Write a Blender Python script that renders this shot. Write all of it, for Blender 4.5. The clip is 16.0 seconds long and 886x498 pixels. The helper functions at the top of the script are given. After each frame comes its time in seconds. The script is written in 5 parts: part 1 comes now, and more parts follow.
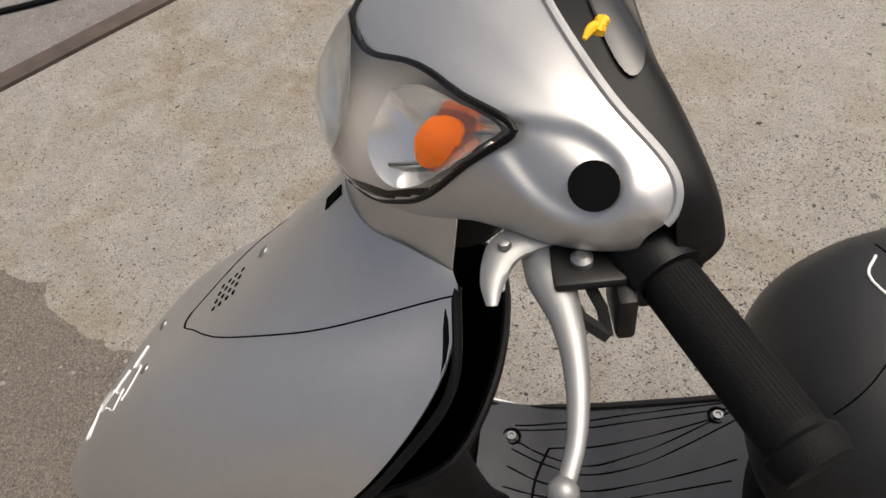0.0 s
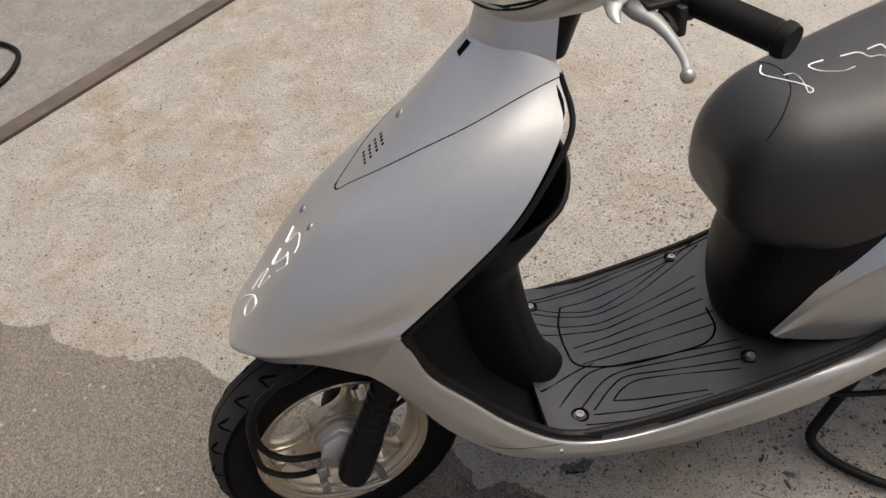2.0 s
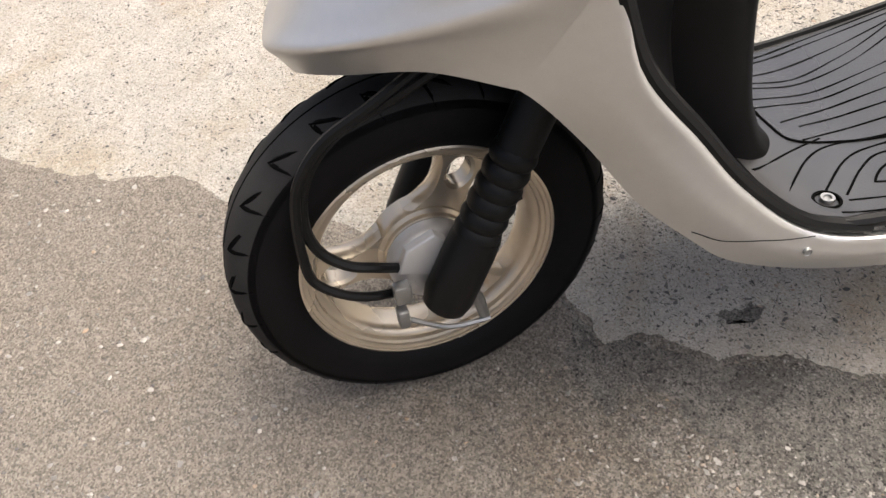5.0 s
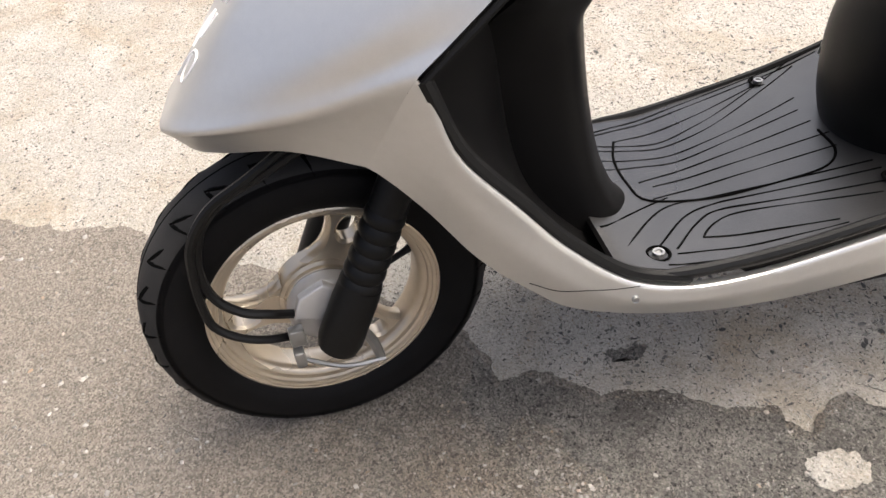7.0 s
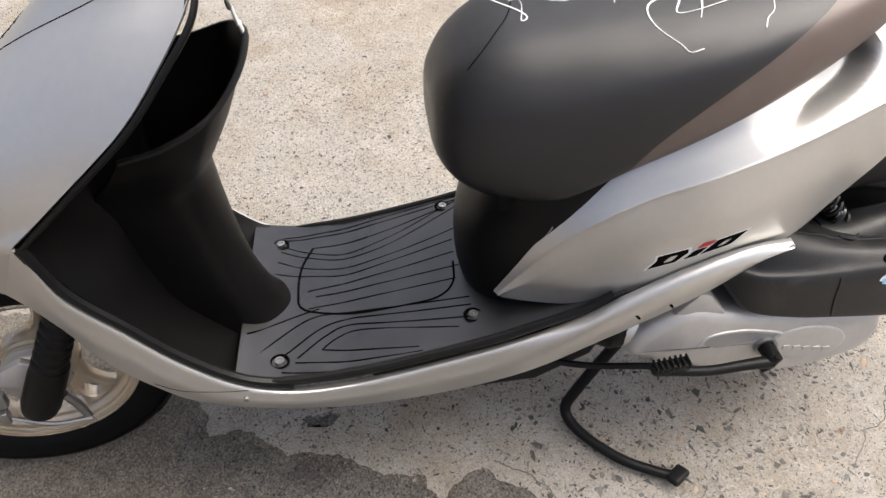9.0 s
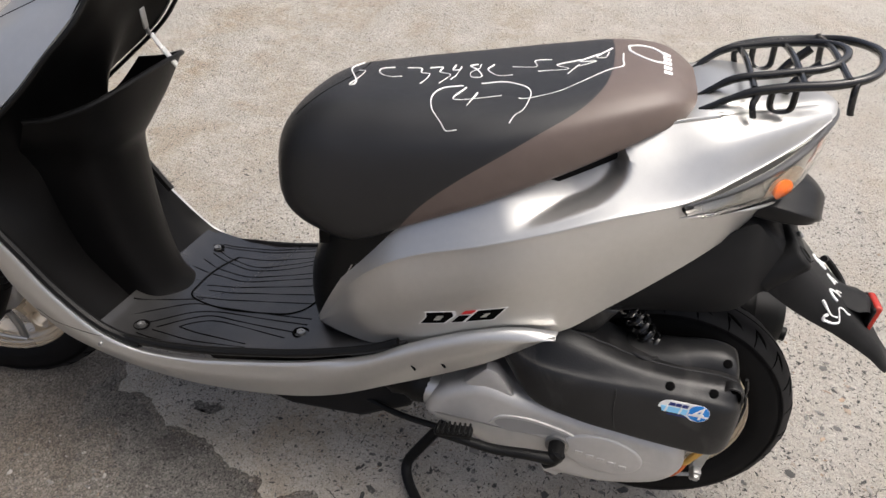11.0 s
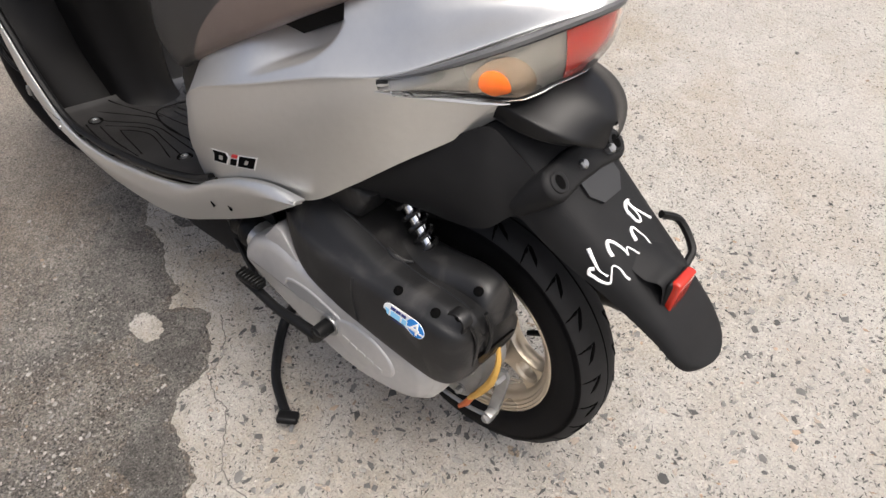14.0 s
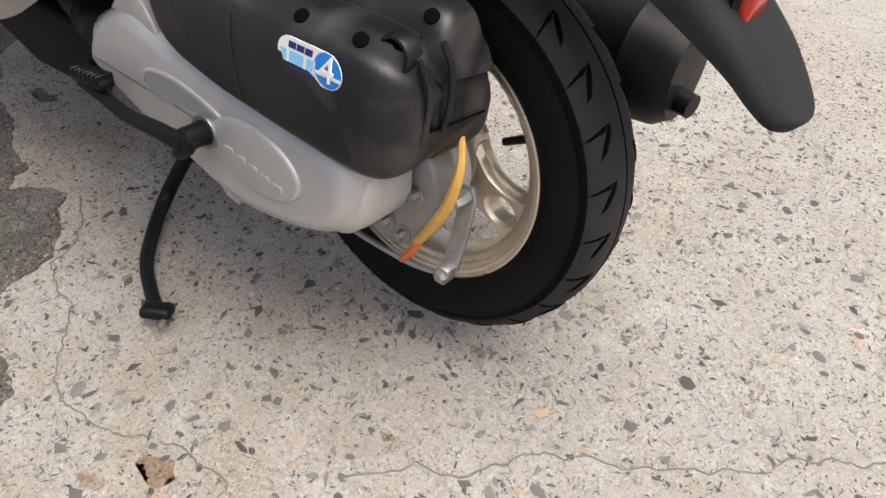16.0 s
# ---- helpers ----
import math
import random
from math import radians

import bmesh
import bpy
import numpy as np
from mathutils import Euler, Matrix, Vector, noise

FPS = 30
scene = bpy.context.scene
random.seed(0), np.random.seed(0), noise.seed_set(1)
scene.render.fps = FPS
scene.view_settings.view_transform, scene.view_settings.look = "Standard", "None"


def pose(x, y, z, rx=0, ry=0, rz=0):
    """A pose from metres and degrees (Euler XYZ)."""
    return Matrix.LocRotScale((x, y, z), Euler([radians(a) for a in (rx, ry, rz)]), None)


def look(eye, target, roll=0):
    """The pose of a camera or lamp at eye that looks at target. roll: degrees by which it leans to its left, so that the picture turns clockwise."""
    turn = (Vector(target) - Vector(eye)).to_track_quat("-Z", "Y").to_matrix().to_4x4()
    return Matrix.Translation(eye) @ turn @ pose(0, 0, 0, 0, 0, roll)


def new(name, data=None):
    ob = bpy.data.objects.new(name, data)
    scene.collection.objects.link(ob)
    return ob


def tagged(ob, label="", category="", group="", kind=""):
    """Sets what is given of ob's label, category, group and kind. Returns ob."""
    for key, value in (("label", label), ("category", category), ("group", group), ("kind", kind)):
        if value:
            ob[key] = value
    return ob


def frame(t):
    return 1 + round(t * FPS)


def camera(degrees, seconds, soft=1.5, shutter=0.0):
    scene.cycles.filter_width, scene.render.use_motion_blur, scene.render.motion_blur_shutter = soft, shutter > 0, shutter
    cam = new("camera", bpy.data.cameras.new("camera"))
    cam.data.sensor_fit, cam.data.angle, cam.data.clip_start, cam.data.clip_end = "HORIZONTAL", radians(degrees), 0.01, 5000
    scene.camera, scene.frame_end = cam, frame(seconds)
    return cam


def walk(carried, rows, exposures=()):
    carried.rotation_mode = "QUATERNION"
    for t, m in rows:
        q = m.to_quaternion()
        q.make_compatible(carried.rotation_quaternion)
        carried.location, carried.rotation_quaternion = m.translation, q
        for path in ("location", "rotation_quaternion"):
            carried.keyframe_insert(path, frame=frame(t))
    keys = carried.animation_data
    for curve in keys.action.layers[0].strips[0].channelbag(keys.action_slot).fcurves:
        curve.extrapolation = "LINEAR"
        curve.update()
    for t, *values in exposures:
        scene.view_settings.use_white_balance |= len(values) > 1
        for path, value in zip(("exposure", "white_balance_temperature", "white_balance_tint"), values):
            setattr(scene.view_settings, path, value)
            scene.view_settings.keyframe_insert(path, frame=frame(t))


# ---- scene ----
cam = camera(62.4, 16.0)
PATH = [
    (0, (0.426, -0.25, 1.185), (0.081, 0.935, -0.389), -12.6),
    (0.5, (0.368, -0.346, 1.204), (0.182, 0.945, -0.312), -12.9),
    (1, (0.295, -0.429, 1.243), (0.21, 0.904, -0.245), -12.0),
    (1.5, (0.222, -0.551, 1.255), (0.229, 0.82, -0.201), -10.7),
    (2, (0.163, -0.657, 1.254), (0.241, 0.729, -0.186), -8.2),
    (2.5, (0.157, -0.73, 1.255), (0.244, 0.627, -0.211), -7.5),
    (3, (0.141, -0.751, 1.193), (0.205, 0.574, -0.303), -8.0),
    (3.5, (0.079, -0.685, 1.047), (0.14, 0.611, -0.475), -8.0),
    (4, (0.005, -0.563, 0.867), (0.071, 0.701, -0.681), -7.5),
    (4.2, (-0.026, -0.515, 0.813), (0.053, 0.727, -0.753), -6.9),
    (6.5, (0.019, -0.508, 0.819), (0.112, 0.751, -0.732), -6.1),
    (7, (0.093, -0.58, 0.89), (0.206, 0.734, -0.613), -6.0),
    (7.5, (0.204, -0.643, 0.98), (0.398, 0.7, -0.489), -3.8),
    (8, (0.257, -0.677, 1.065), (0.535, 0.627, -0.426), -0.4),
    (8.5, (0.363, -0.665, 1.098), (0.613, 0.618, -0.415), 0.3),
    (9, (0.493, -0.657, 1.136), (0.686, 0.627, -0.385), 1.3),
    (9.2, (0.55, -0.671, 1.144), (0.699, 0.635, -0.364), 1.1),
    (11.3, (1.087, -0.788, 1.182), (0.662, 0.66, -0.131), 0.9),
    (11.5, (1.169, -0.775, 1.187), (0.65, 0.648, -0.119), -0.5),
    (12, (1.33, -0.74, 1.175), (0.655, 0.609, -0.138), -2.1),
    (12.5, (1.383, -0.677, 1.149), (0.687, 0.58, -0.242), -0.6),
    (13, (1.428, -0.607, 1.128), (0.701, 0.543, -0.338), 0.1),
    (13.5, (1.53, -0.536, 1.099), (0.662, 0.515, -0.364), -2.8),
    (14, (1.591, -0.497, 1.077), (0.634, 0.486, -0.378), -4.7),
    (14.5, (1.613, -0.49, 1.036), (0.658, 0.462, -0.44), -5.0),
    (15, (1.598, -0.482, 0.936), (0.675, 0.474, -0.558), -4.5),
    (15.5, (1.552, -0.46, 0.785), (0.668, 0.563, -0.688), -1.8),
    (16, (1.549, -0.462, 0.665), (0.661, 0.66, -0.733), -0.1),
]
walk(cam, [(t, look(eye, target, roll)) for t, eye, target, roll in PATH], [(0, 0.75, 6480, 5), (1, 0.75, 6480, 5), (2, 1.00, 6480, 5), (3, 1.28, 6480, 5), (4, 1.63, 6480, 5), (6.5, 2.08, 6400, 5), (7.5, 1.88, 6350, 5), (9, 1.55, 6280, 5), (11.5, 1.13, 6200, 5), (13, 1.33, 6200, 5), (15, 1.5, 6150, 5), (16, 1.48, 6200, 5)])

# ---- light ----
world = bpy.data.worlds.new("sky")
scene.world = world
world.use_nodes = True
_nt = world.node_tree
_sky = _nt.nodes.new("ShaderNodeTexSky")
_sky.sky_type, _sky.sun_disc = "NISHITA", False
_sky.sun_elevation, _sky.sun_rotation = radians(68), radians(75)
_sky.air_density, _sky.dust_density, _sky.ozone_density = 0.25, 8.0, 0.1
_nt.links.new(_sky.outputs[0], _nt.nodes["Background"].inputs[0])
_nt.nodes["Background"].inputs[1].default_value = 0.15
sun = new("sun", bpy.data.lights.new("sun", "SUN"))
sun.data.energy, sun.data.angle, sun.data.color = 0.18, radians(70), (1.0, 0.97, 0.93)
sun.matrix_world = look((2.0, 0.3, 4.0), (0.6, 0.0, 0.0))

# ---- materials ----


def mat(name, color, rough=0.5, metal=0.0, coat=0.0, vary=0.06, scale=40.0, bump=0.0, bscale=300.0, rvary=0.08, spec=0.25):
    m = bpy.data.materials.new(name)
    m.use_nodes = True
    n, l = m.node_tree.nodes, m.node_tree.links
    b = n["Principled BSDF"]
    b.inputs["Metallic"].default_value = metal
    b.inputs["Coat Weight"].default_value = coat
    b.inputs["Specular IOR Level"].default_value = spec
    tc = n.new("ShaderNodeTexCoord")
    t1 = n.new("ShaderNodeTexNoise")
    t1.inputs["Scale"].default_value, t1.inputs["Detail"].default_value = scale, 6
    t2 = n.new("ShaderNodeTexNoise")
    t2.inputs["Scale"].default_value, t2.inputs["Detail"].default_value = scale / 9, 4
    add = n.new("ShaderNodeMath")
    add.operation = "ADD"
    for t, k in ((t1, 0), (t2, 1)):
        l.new(tc.outputs["Object"], t.inputs["Vector"])
        l.new(t.outputs["Fac"], add.inputs[k])
    ramp = n.new("ShaderNodeMapRange")
    ramp.inputs["From Min"].default_value, ramp.inputs["From Max"].default_value = 0.6, 1.4
    ramp.inputs["To Min"].default_value, ramp.inputs["To Max"].default_value = 1 - vary, 1 + vary
    l.new(add.outputs[0], ramp.inputs[0])
    mul = n.new("ShaderNodeVectorMath")
    mul.operation = "SCALE"
    mul.inputs[0].default_value = color
    l.new(ramp.outputs[0], mul.inputs["Scale"])
    l.new(mul.outputs[0], b.inputs["Base Color"])
    rr = n.new("ShaderNodeMapRange")
    rr.inputs["From Min"].default_value, rr.inputs["From Max"].default_value = 0.3, 0.7
    rr.inputs["To Min"].default_value, rr.inputs["To Max"].default_value = max(0.02, rough - rvary), min(1, rough + rvary)
    l.new(t2.outputs["Fac"], rr.inputs[0])
    l.new(rr.outputs[0], b.inputs["Roughness"])
    if bump:
        t3 = n.new("ShaderNodeTexNoise")
        t3.inputs["Scale"].default_value, t3.inputs["Detail"].default_value = bscale, 3
        l.new(tc.outputs["Object"], t3.inputs["Vector"])
        bp = n.new("ShaderNodeBump")
        bp.inputs["Strength"].default_value, bp.inputs["Distance"].default_value = bump, 0.001
        l.new(t3.outputs["Fac"], bp.inputs["Height"])
        l.new(bp.outputs[0], b.inputs["Normal"])
    return m


def glass(name, color, rough=0.03, mix=0.8):
    m = bpy.data.materials.new(name)
    m.use_nodes = True
    n, l = m.node_tree.nodes, m.node_tree.links
    b = n["Principled BSDF"]
    b.inputs["Base Color"].default_value = (*color, 1)
    b.inputs["Roughness"].default_value = rough
    b.inputs["Transmission Weight"].default_value = mix
    b.inputs["IOR"].default_value = 1.45
    return m


SILVER = mat("silver_paint", (0.55, 0.544, 0.525), 0.39, 0.85, 0.15, 0.04, 900, 0.0, rvary=0.015)
SILVER_CASE = mat("silver_engine_paint", (0.45, 0.44, 0.425), 0.45, 0.5, 0.0, 0.08, 60, 0.12, 500)
BLACK = mat("black_plastic", (0.0045, 0.0045, 0.0045), 0.45, 0, 0, 0.25, 30, 0.15, 900, spec=0.17)
INNER = mat("deep_black_plastic", (0.004, 0.0038, 0.0038), 0.45, 0, 0, 0.25, 30, 0.15, 900, spec=0.09)
BLACK_MATTE = mat("matte_black_plastic", (0.009, 0.009, 0.0093), 0.58, 0, 0, 0.25, 30, 0.25, 700, spec=0.14)
DUSTY = mat("dusty_black_plastic", (0.009, 0.009, 0.0093), 0.36, 0, 0, 0.95, 14, 0.2, 400, rvary=0.16, spec=0.3)
SATIN_BLACK = mat("satin_black_plastic", (0.006, 0.006, 0.0062), 0.3, 0, 0, 0.2, 30, 0.1, 900, spec=0.18)
_n, _l = DUSTY.node_tree.nodes, DUSTY.node_tree.links
_tc, _smear = _n.new("ShaderNodeTexCoord"), _n.new("ShaderNodeTexNoise")
_smear.inputs["Scale"].default_value, _smear.inputs["Detail"].default_value, _smear.inputs["Distortion"].default_value = 11, 7, 1.2
_l.new(_tc.outputs["Object"], _smear.inputs["Vector"])
_cover, _dust = _n.new("ShaderNodeMapRange"), _n.new("ShaderNodeMix")
_cover.inputs["From Min"].default_value, _cover.inputs["From Max"].default_value, _cover.inputs["To Max"].default_value = 0.52, 0.75, 0.75
_dust.data_type = "RGBA"
_dust.inputs[7].default_value = (0.06, 0.057, 0.054, 1)
_l.new(_smear.outputs["Fac"], _cover.inputs[0])
_l.new(_cover.outputs[0], _dust.inputs[0])
_l.new(_n["Principled BSDF"].inputs["Base Color"].links[0].from_socket, _dust.inputs[6])
_l.new(_dust.outputs[2], _n["Principled BSDF"].inputs["Base Color"])
GLOSS = mat("glossy_black_paint", (0.01, 0.01, 0.01), 0.22, 0, 0.3, 0.1, 50)
FLOOR = mat("worn_floor_plastic", (0.013, 0.0123, 0.012), 0.31, 0, 0, 0.8, 28, 0.3, 600, spec=0.9)
GROOVE = mat("groove_black", (0.002, 0.002, 0.002), 0.85, spec=0.03)
RUBBER = mat("tyre_rubber", (0.004, 0.0038, 0.004), 0.6, 0, 0, 0.4, 18, 0.25, 500, spec=0.1)
GRIP = mat("grip_rubber", (0.006, 0.006, 0.006), 0.6, 0, 0, 0.25, 80, 0.4, 1200, spec=0.1)
VINYL = mat("black_seat_vinyl", (0.0095, 0.0095, 0.0098), 0.4, 0, 0, 0.3, 25, 0.45, 1500, spec=0.6)
BROWN = mat("brown_seat_vinyl", (0.105, 0.078, 0.066), 0.4, 0, 0, 0.12, 40, 0.3, 1500, spec=0.55)
GOLD = mat("champagne_wheel_paint", (0.52, 0.45, 0.35), 0.28, 0.7, 0, 0.12, 45, 0.08, 300)
STEEL = mat("zinc_steel", (0.3, 0.3, 0.295), 0.38, 0.85, 0, 0.2, 60)
CHROME = mat("chrome", (0.8, 0.8, 0.8), 0.08, 1.0, 0, 0.02, 50, rvary=0.03)
ALLOY = mat("cast_alloy", (0.27, 0.27, 0.265), 0.42, 0.6, 0, 0.08, 70, 0.05, 400)
TREAD = mat("dusty_tread", (0.016, 0.0152, 0.0148), 0.72, 0, 0, 0.5, 20, 0.25, 500, spec=0.2)
SATIN = mat("satin_reflector", (0.82, 0.82, 0.8), 0.2, 0.85, 0, 0.05, 60)
CHALK = mat("white_marker", (0.8, 0.8, 0.78), 0.6)
WHITE = mat("white_edge", (0.75, 0.75, 0.73), 0.4)
AMBER = glass("amber_plastic", (0.85, 0.17, 0.006), 0.2, 0.15)
RED = glass("red_plastic", (0.36, 0.02, 0.009), 0.15, 0.15)
CLEAR = glass("clear_plastic", (0.97, 0.97, 0.95), 0.02, 1.0)
BLUE = mat("blue_sticker", (0.03, 0.22, 0.62), 0.35)
SKYBLUE = mat("light_blue_sticker", (0.25, 0.55, 0.8), 0.35)
NAVY = mat("navy_print", (0.02, 0.03, 0.15), 0.4)
REDP = mat("red_print", (0.5, 0.03, 0.03), 0.4)
TAPE = mat("yellow_plastic_strip", (0.42, 0.25, 0.06), 0.45, 0, 0, 0.3, 60)
TAPE2 = mat("orange_rubber", (0.4, 0.1, 0.03), 0.5)
BRACKET = mat("dark_cast_bracket", (0.022, 0.021, 0.02), 0.4, 0.4, 0, 0.2, 40)
YELLOW = mat("yellow_petal", (0.8, 0.45, 0.02), 0.6)

# ---- mesh helpers ----


def cr(p0, p1, p2, p3, t):
    return 0.5 * ((2 * p1) + (p2 - p0) * t + (2 * p0 - 5 * p1 + 4 * p2 - p3) * t * t + (3 * p1 - p0 - 3 * p2 + p3) * t ** 3)


def along(pts, u):
    """A smooth curve through pts; u from 0 to len - 1."""
    n = len(pts)
    i = min(max(int(math.floor(u)), 0), n - 2)
    g = lambda k: pts[k] if 0 <= k < n else (2 * pts[0] - pts[1] if k < 0 else 2 * pts[-1] - pts[-2])
    return cr(g(i - 1), g(i), g(i + 1), g(i + 2), u - i)


def smooth_path(pts, per=6):
    a = [np.array(p, float) for p in pts]
    return [along(a, k / per) for k in range((len(a) - 1) * per + 1)]


class Surface:
    """A smooth surface through rows of points."""

    def __init__(self, rows, inside=(0.55, 0, 0.4)):
        self.inside, self.grid = np.array(inside, float), None
        self.rows = [[np.array(p, float) for p in r] for r in rows]

    def at(self, u, v):
        return along([along(r, v) for r in self.rows], u)

    def normal(self, u, v, e=0.01):
        n = np.cross(self.at(u + e, v) - self.at(u - e, v), self.at(u, v + e) - self.at(u, v - e))
        n = n / (np.linalg.norm(n) + 1e-12)
        return n if n @ (self.at(u, v) - self.inside) > 0 else -n

    def near(self, p, steps=28):
        p = np.array(p, float)
        U, V = len(self.rows) - 1, len(self.rows[0]) - 1
        if self.grid is None:
            self.grid = np.array([[self.at(U * i / steps, V * j / steps) for j in range(steps + 1)] for i in range(steps + 1)])
        i, j = np.unravel_index(np.argmin(((self.grid - p) ** 2).sum(axis=2)), (steps + 1, steps + 1))
        u, v, du, dv = U * i / steps, V * j / steps, U / steps, V / steps
        for _ in range(5):
            du, dv = du / 2, dv / 2
            _, u, v = min((np.linalg.norm(self.at(a, b) - p), a, b) for a in (u - du, u, u + du) for b in (v - dv, v, v + dv))
        return u, v

    def mesh(self, nu, nv, u0=0, u1=None, v0=0, v1=None):
        u1 = len(self.rows) - 1 if u1 is None else u1
        v1 = len(self.rows[0]) - 1 if v1 is None else v1
        bm = bmesh.new()
        vs = [[bm.verts.new(self.at(u0 + (u1 - u0) * i / nu, v0 + (v1 - v0) * j / nv)) for j in range(nv + 1)] for i in range(nu + 1)]
        for i in range(nu):
            for j in range(nv):
                bm.faces.new((vs[i][j], vs[i + 1][j], vs[i + 1][j + 1], vs[i][j + 1]))
        return bm

    def patch(self, outline, lift, thick=0.0015, rings=4, dish=0.0):
        """A star-shaped plate on the surface: outline as places near it, lifted along the normal."""
        uv = [self.near(p) for p in outline]
        c = np.mean(np.array(uv), axis=0)
        bm = bmesh.new()
        def v(a, h):
            return bm.verts.new(self.at(*a) + h * self.normal(*a))
        mid = v(c, lift - dish)
        loops = []
        for r in range(1, rings + 1):
            loops.append([v(c + (np.array(a) - c) * r / rings, lift - dish * (1 - (r / rings) ** 2)) for a in uv])
        loops.append([v(np.array(a), lift - thick) for a in uv])
        n = len(uv)
        for k in range(n):
            bm.faces.new((mid, loops[0][k], loops[0][(k + 1) % n]))
            for a, b in zip(loops, loops[1:]):
                bm.faces.new((a[k], b[k], b[(k + 1) % n], a[(k + 1) % n]))
        bmesh.ops.recalc_face_normals(bm, faces=bm.faces)
        return bm

    def line(self, pts, radius, lift=0.0, per=6, n=6):
        """A thin cord that follows the surface."""
        uv = smooth_path([self.near(p) for p in pts], per)
        return tube([self.at(*a) + lift * self.normal(*a) for a in uv], radius, n, per=0)


def tube(pts, radius, n=10, per=6, caps=True):
    p = smooth_path(pts, per) if per else [np.array(q, float) for q in pts]
    rad = radius if isinstance(radius, (list, tuple)) else [radius] * len(pts)
    bm = bmesh.new()
    up, rings = None, []
    for i, q in enumerate(p):
        d = p[min(i + 1, len(p) - 1)] - p[max(i - 1, 0)]
        d = d / (np.linalg.norm(d) + 1e-12)
        if up is None:
            up = np.cross(d, (0.3, 0.2, 0.93) if abs(d[2]) < 0.9 else (1, 0, 0))
        up = up - d * (up @ d)
        up = up / (np.linalg.norm(up) + 1e-12)
        side = np.cross(d, up)
        r = np.interp(i / (len(p) - 1), np.linspace(0, 1, len(rad)), rad)
        rings.append([bm.verts.new(q + r * (math.cos(a) * up + math.sin(a) * side)) for a in np.linspace(0, 2 * math.pi, n, endpoint=False)])
    for a, b in zip(rings, rings[1:]):
        for k in range(n):
            bm.faces.new((a[k], a[(k + 1) % n], b[(k + 1) % n], b[k]))
    if caps:
        bm.faces.new(rings[0][::-1])
        bm.faces.new(rings[-1])
    bmesh.ops.recalc_face_normals(bm, faces=bm.faces)
    return bm


def lathe(profile, n=48, axis="y", centre=(0, 0, 0), closed=False):
    """Turns (radius, along-axis) points round an axis through centre."""
    bm = bmesh.new()
    rings = []
    for k in range(n):
        a = 2 * math.pi * k / n
        c, s = math.cos(a), math.sin(a)
        if axis == "y":
            rings.append([bm.verts.new((centre[0] + r * c, centre[1] + h, centre[2] + r * s)) for r, h in profile])
        elif axis == "x":
            rings.append([bm.verts.new((centre[0] + h, centre[1] + r * c, centre[2] + r * s)) for r, h in profile])
        else:
            rings.append([bm.verts.new((centre[0] + r * c, centre[1] + r * s, centre[2] + h)) for r, h in profile])
    m = len(profile)
    for k in range(n):
        a, b = rings[k], rings[(k + 1) % n]
        for i in range(m if closed else m - 1):
            bm.faces.new((a[i], a[(i + 1) % m], b[(i + 1) % m], b[i]))
    bmesh.ops.remove_doubles(bm, verts=bm.verts, dist=1e-6)
    bmesh.ops.recalc_face_normals(bm, faces=bm.faces)
    return bm


def prism(outline, y0, y1, bevel=0.0, seg=3, per=0):
    """An xz outline pushed from y0 to y1, with rounded edges."""
    pts = [np.array(p, float) for p in outline]
    if per:
        q = pts + [pts[0], pts[1], pts[2]]
        pts = [along(q, 1 + k / per) for k in range(len(outline) * per)]
    bm = bmesh.new()
    a = [bm.verts.new((p[0], y0, p[1])) for p in pts]
    b = [bm.verts.new((p[0], y1, p[1])) for p in pts]
    n = len(pts)
    fa, fb = bm.faces.new(a), bm.faces.new(b[::-1])
    for k in range(n):
        bm.faces.new((a[k], b[k], b[(k + 1) % n], a[(k + 1) % n]))
    bmesh.ops.recalc_face_normals(bm, faces=bm.faces)
    if bevel:
        bmesh.ops.bevel(bm, geom=list(fa.edges) + list(fb.edges), offset=bevel, segments=seg, affect="EDGES", profile=0.5)
    return bm


def rbox(centre, size, bevel=0.004, seg=2, turn=None):
    bm = bmesh.new()
    bmesh.ops.create_cube(bm, size=1)
    bmesh.ops.scale(bm, vec=size, verts=bm.verts)
    if bevel:
        bmesh.ops.bevel(bm, geom=bm.edges[:], offset=bevel, segments=seg, affect="EDGES", profile=0.5)
    m = Matrix.Translation(centre)
    if turn:
        m = m @ Euler([radians(a) for a in turn]).to_matrix().to_4x4()
    bmesh.ops.transform(bm, matrix=m, verts=bm.verts)
    return bm


def thicken(bm, t, inside=(0.55, 0, 0.4)):
    """Gives a sheet its thickness, away from the side that shows."""
    bmesh.ops.recalc_face_normals(bm, faces=bm.faces)
    c = Vector(inside)
    if sum(f.normal.dot(f.calc_center_median() - c) * f.calc_area() for f in bm.faces) < 0:
        bmesh.ops.reverse_faces(bm, faces=bm.faces)
    bm.normal_update()
    rim = [e for e in bm.edges if e.is_boundary]
    old = list(bm.faces)
    twin = {v: bm.verts.new(v.co - v.normal * abs(t)) for v in list(bm.verts)}
    for f in old:
        bm.faces.new([twin[v] for v in reversed(f.verts)])
    for e in rim:
        f = e.link_faces[0]
        a, b = e.verts
        k = list(f.verts)
        if k[(k.index(a) + 1) % len(k)] != b:
            a, b = b, a
        bm.faces.new((b, a, twin[a], twin[b]))
    return bm


def merge(*bms):
    out = bmesh.new()
    tmp = bpy.data.meshes.new("tmp")
    for b in bms:
        b.to_mesh(tmp)
        out.from_mesh(tmp)
        b.free()
    bpy.data.meshes.remove(tmp)
    return out


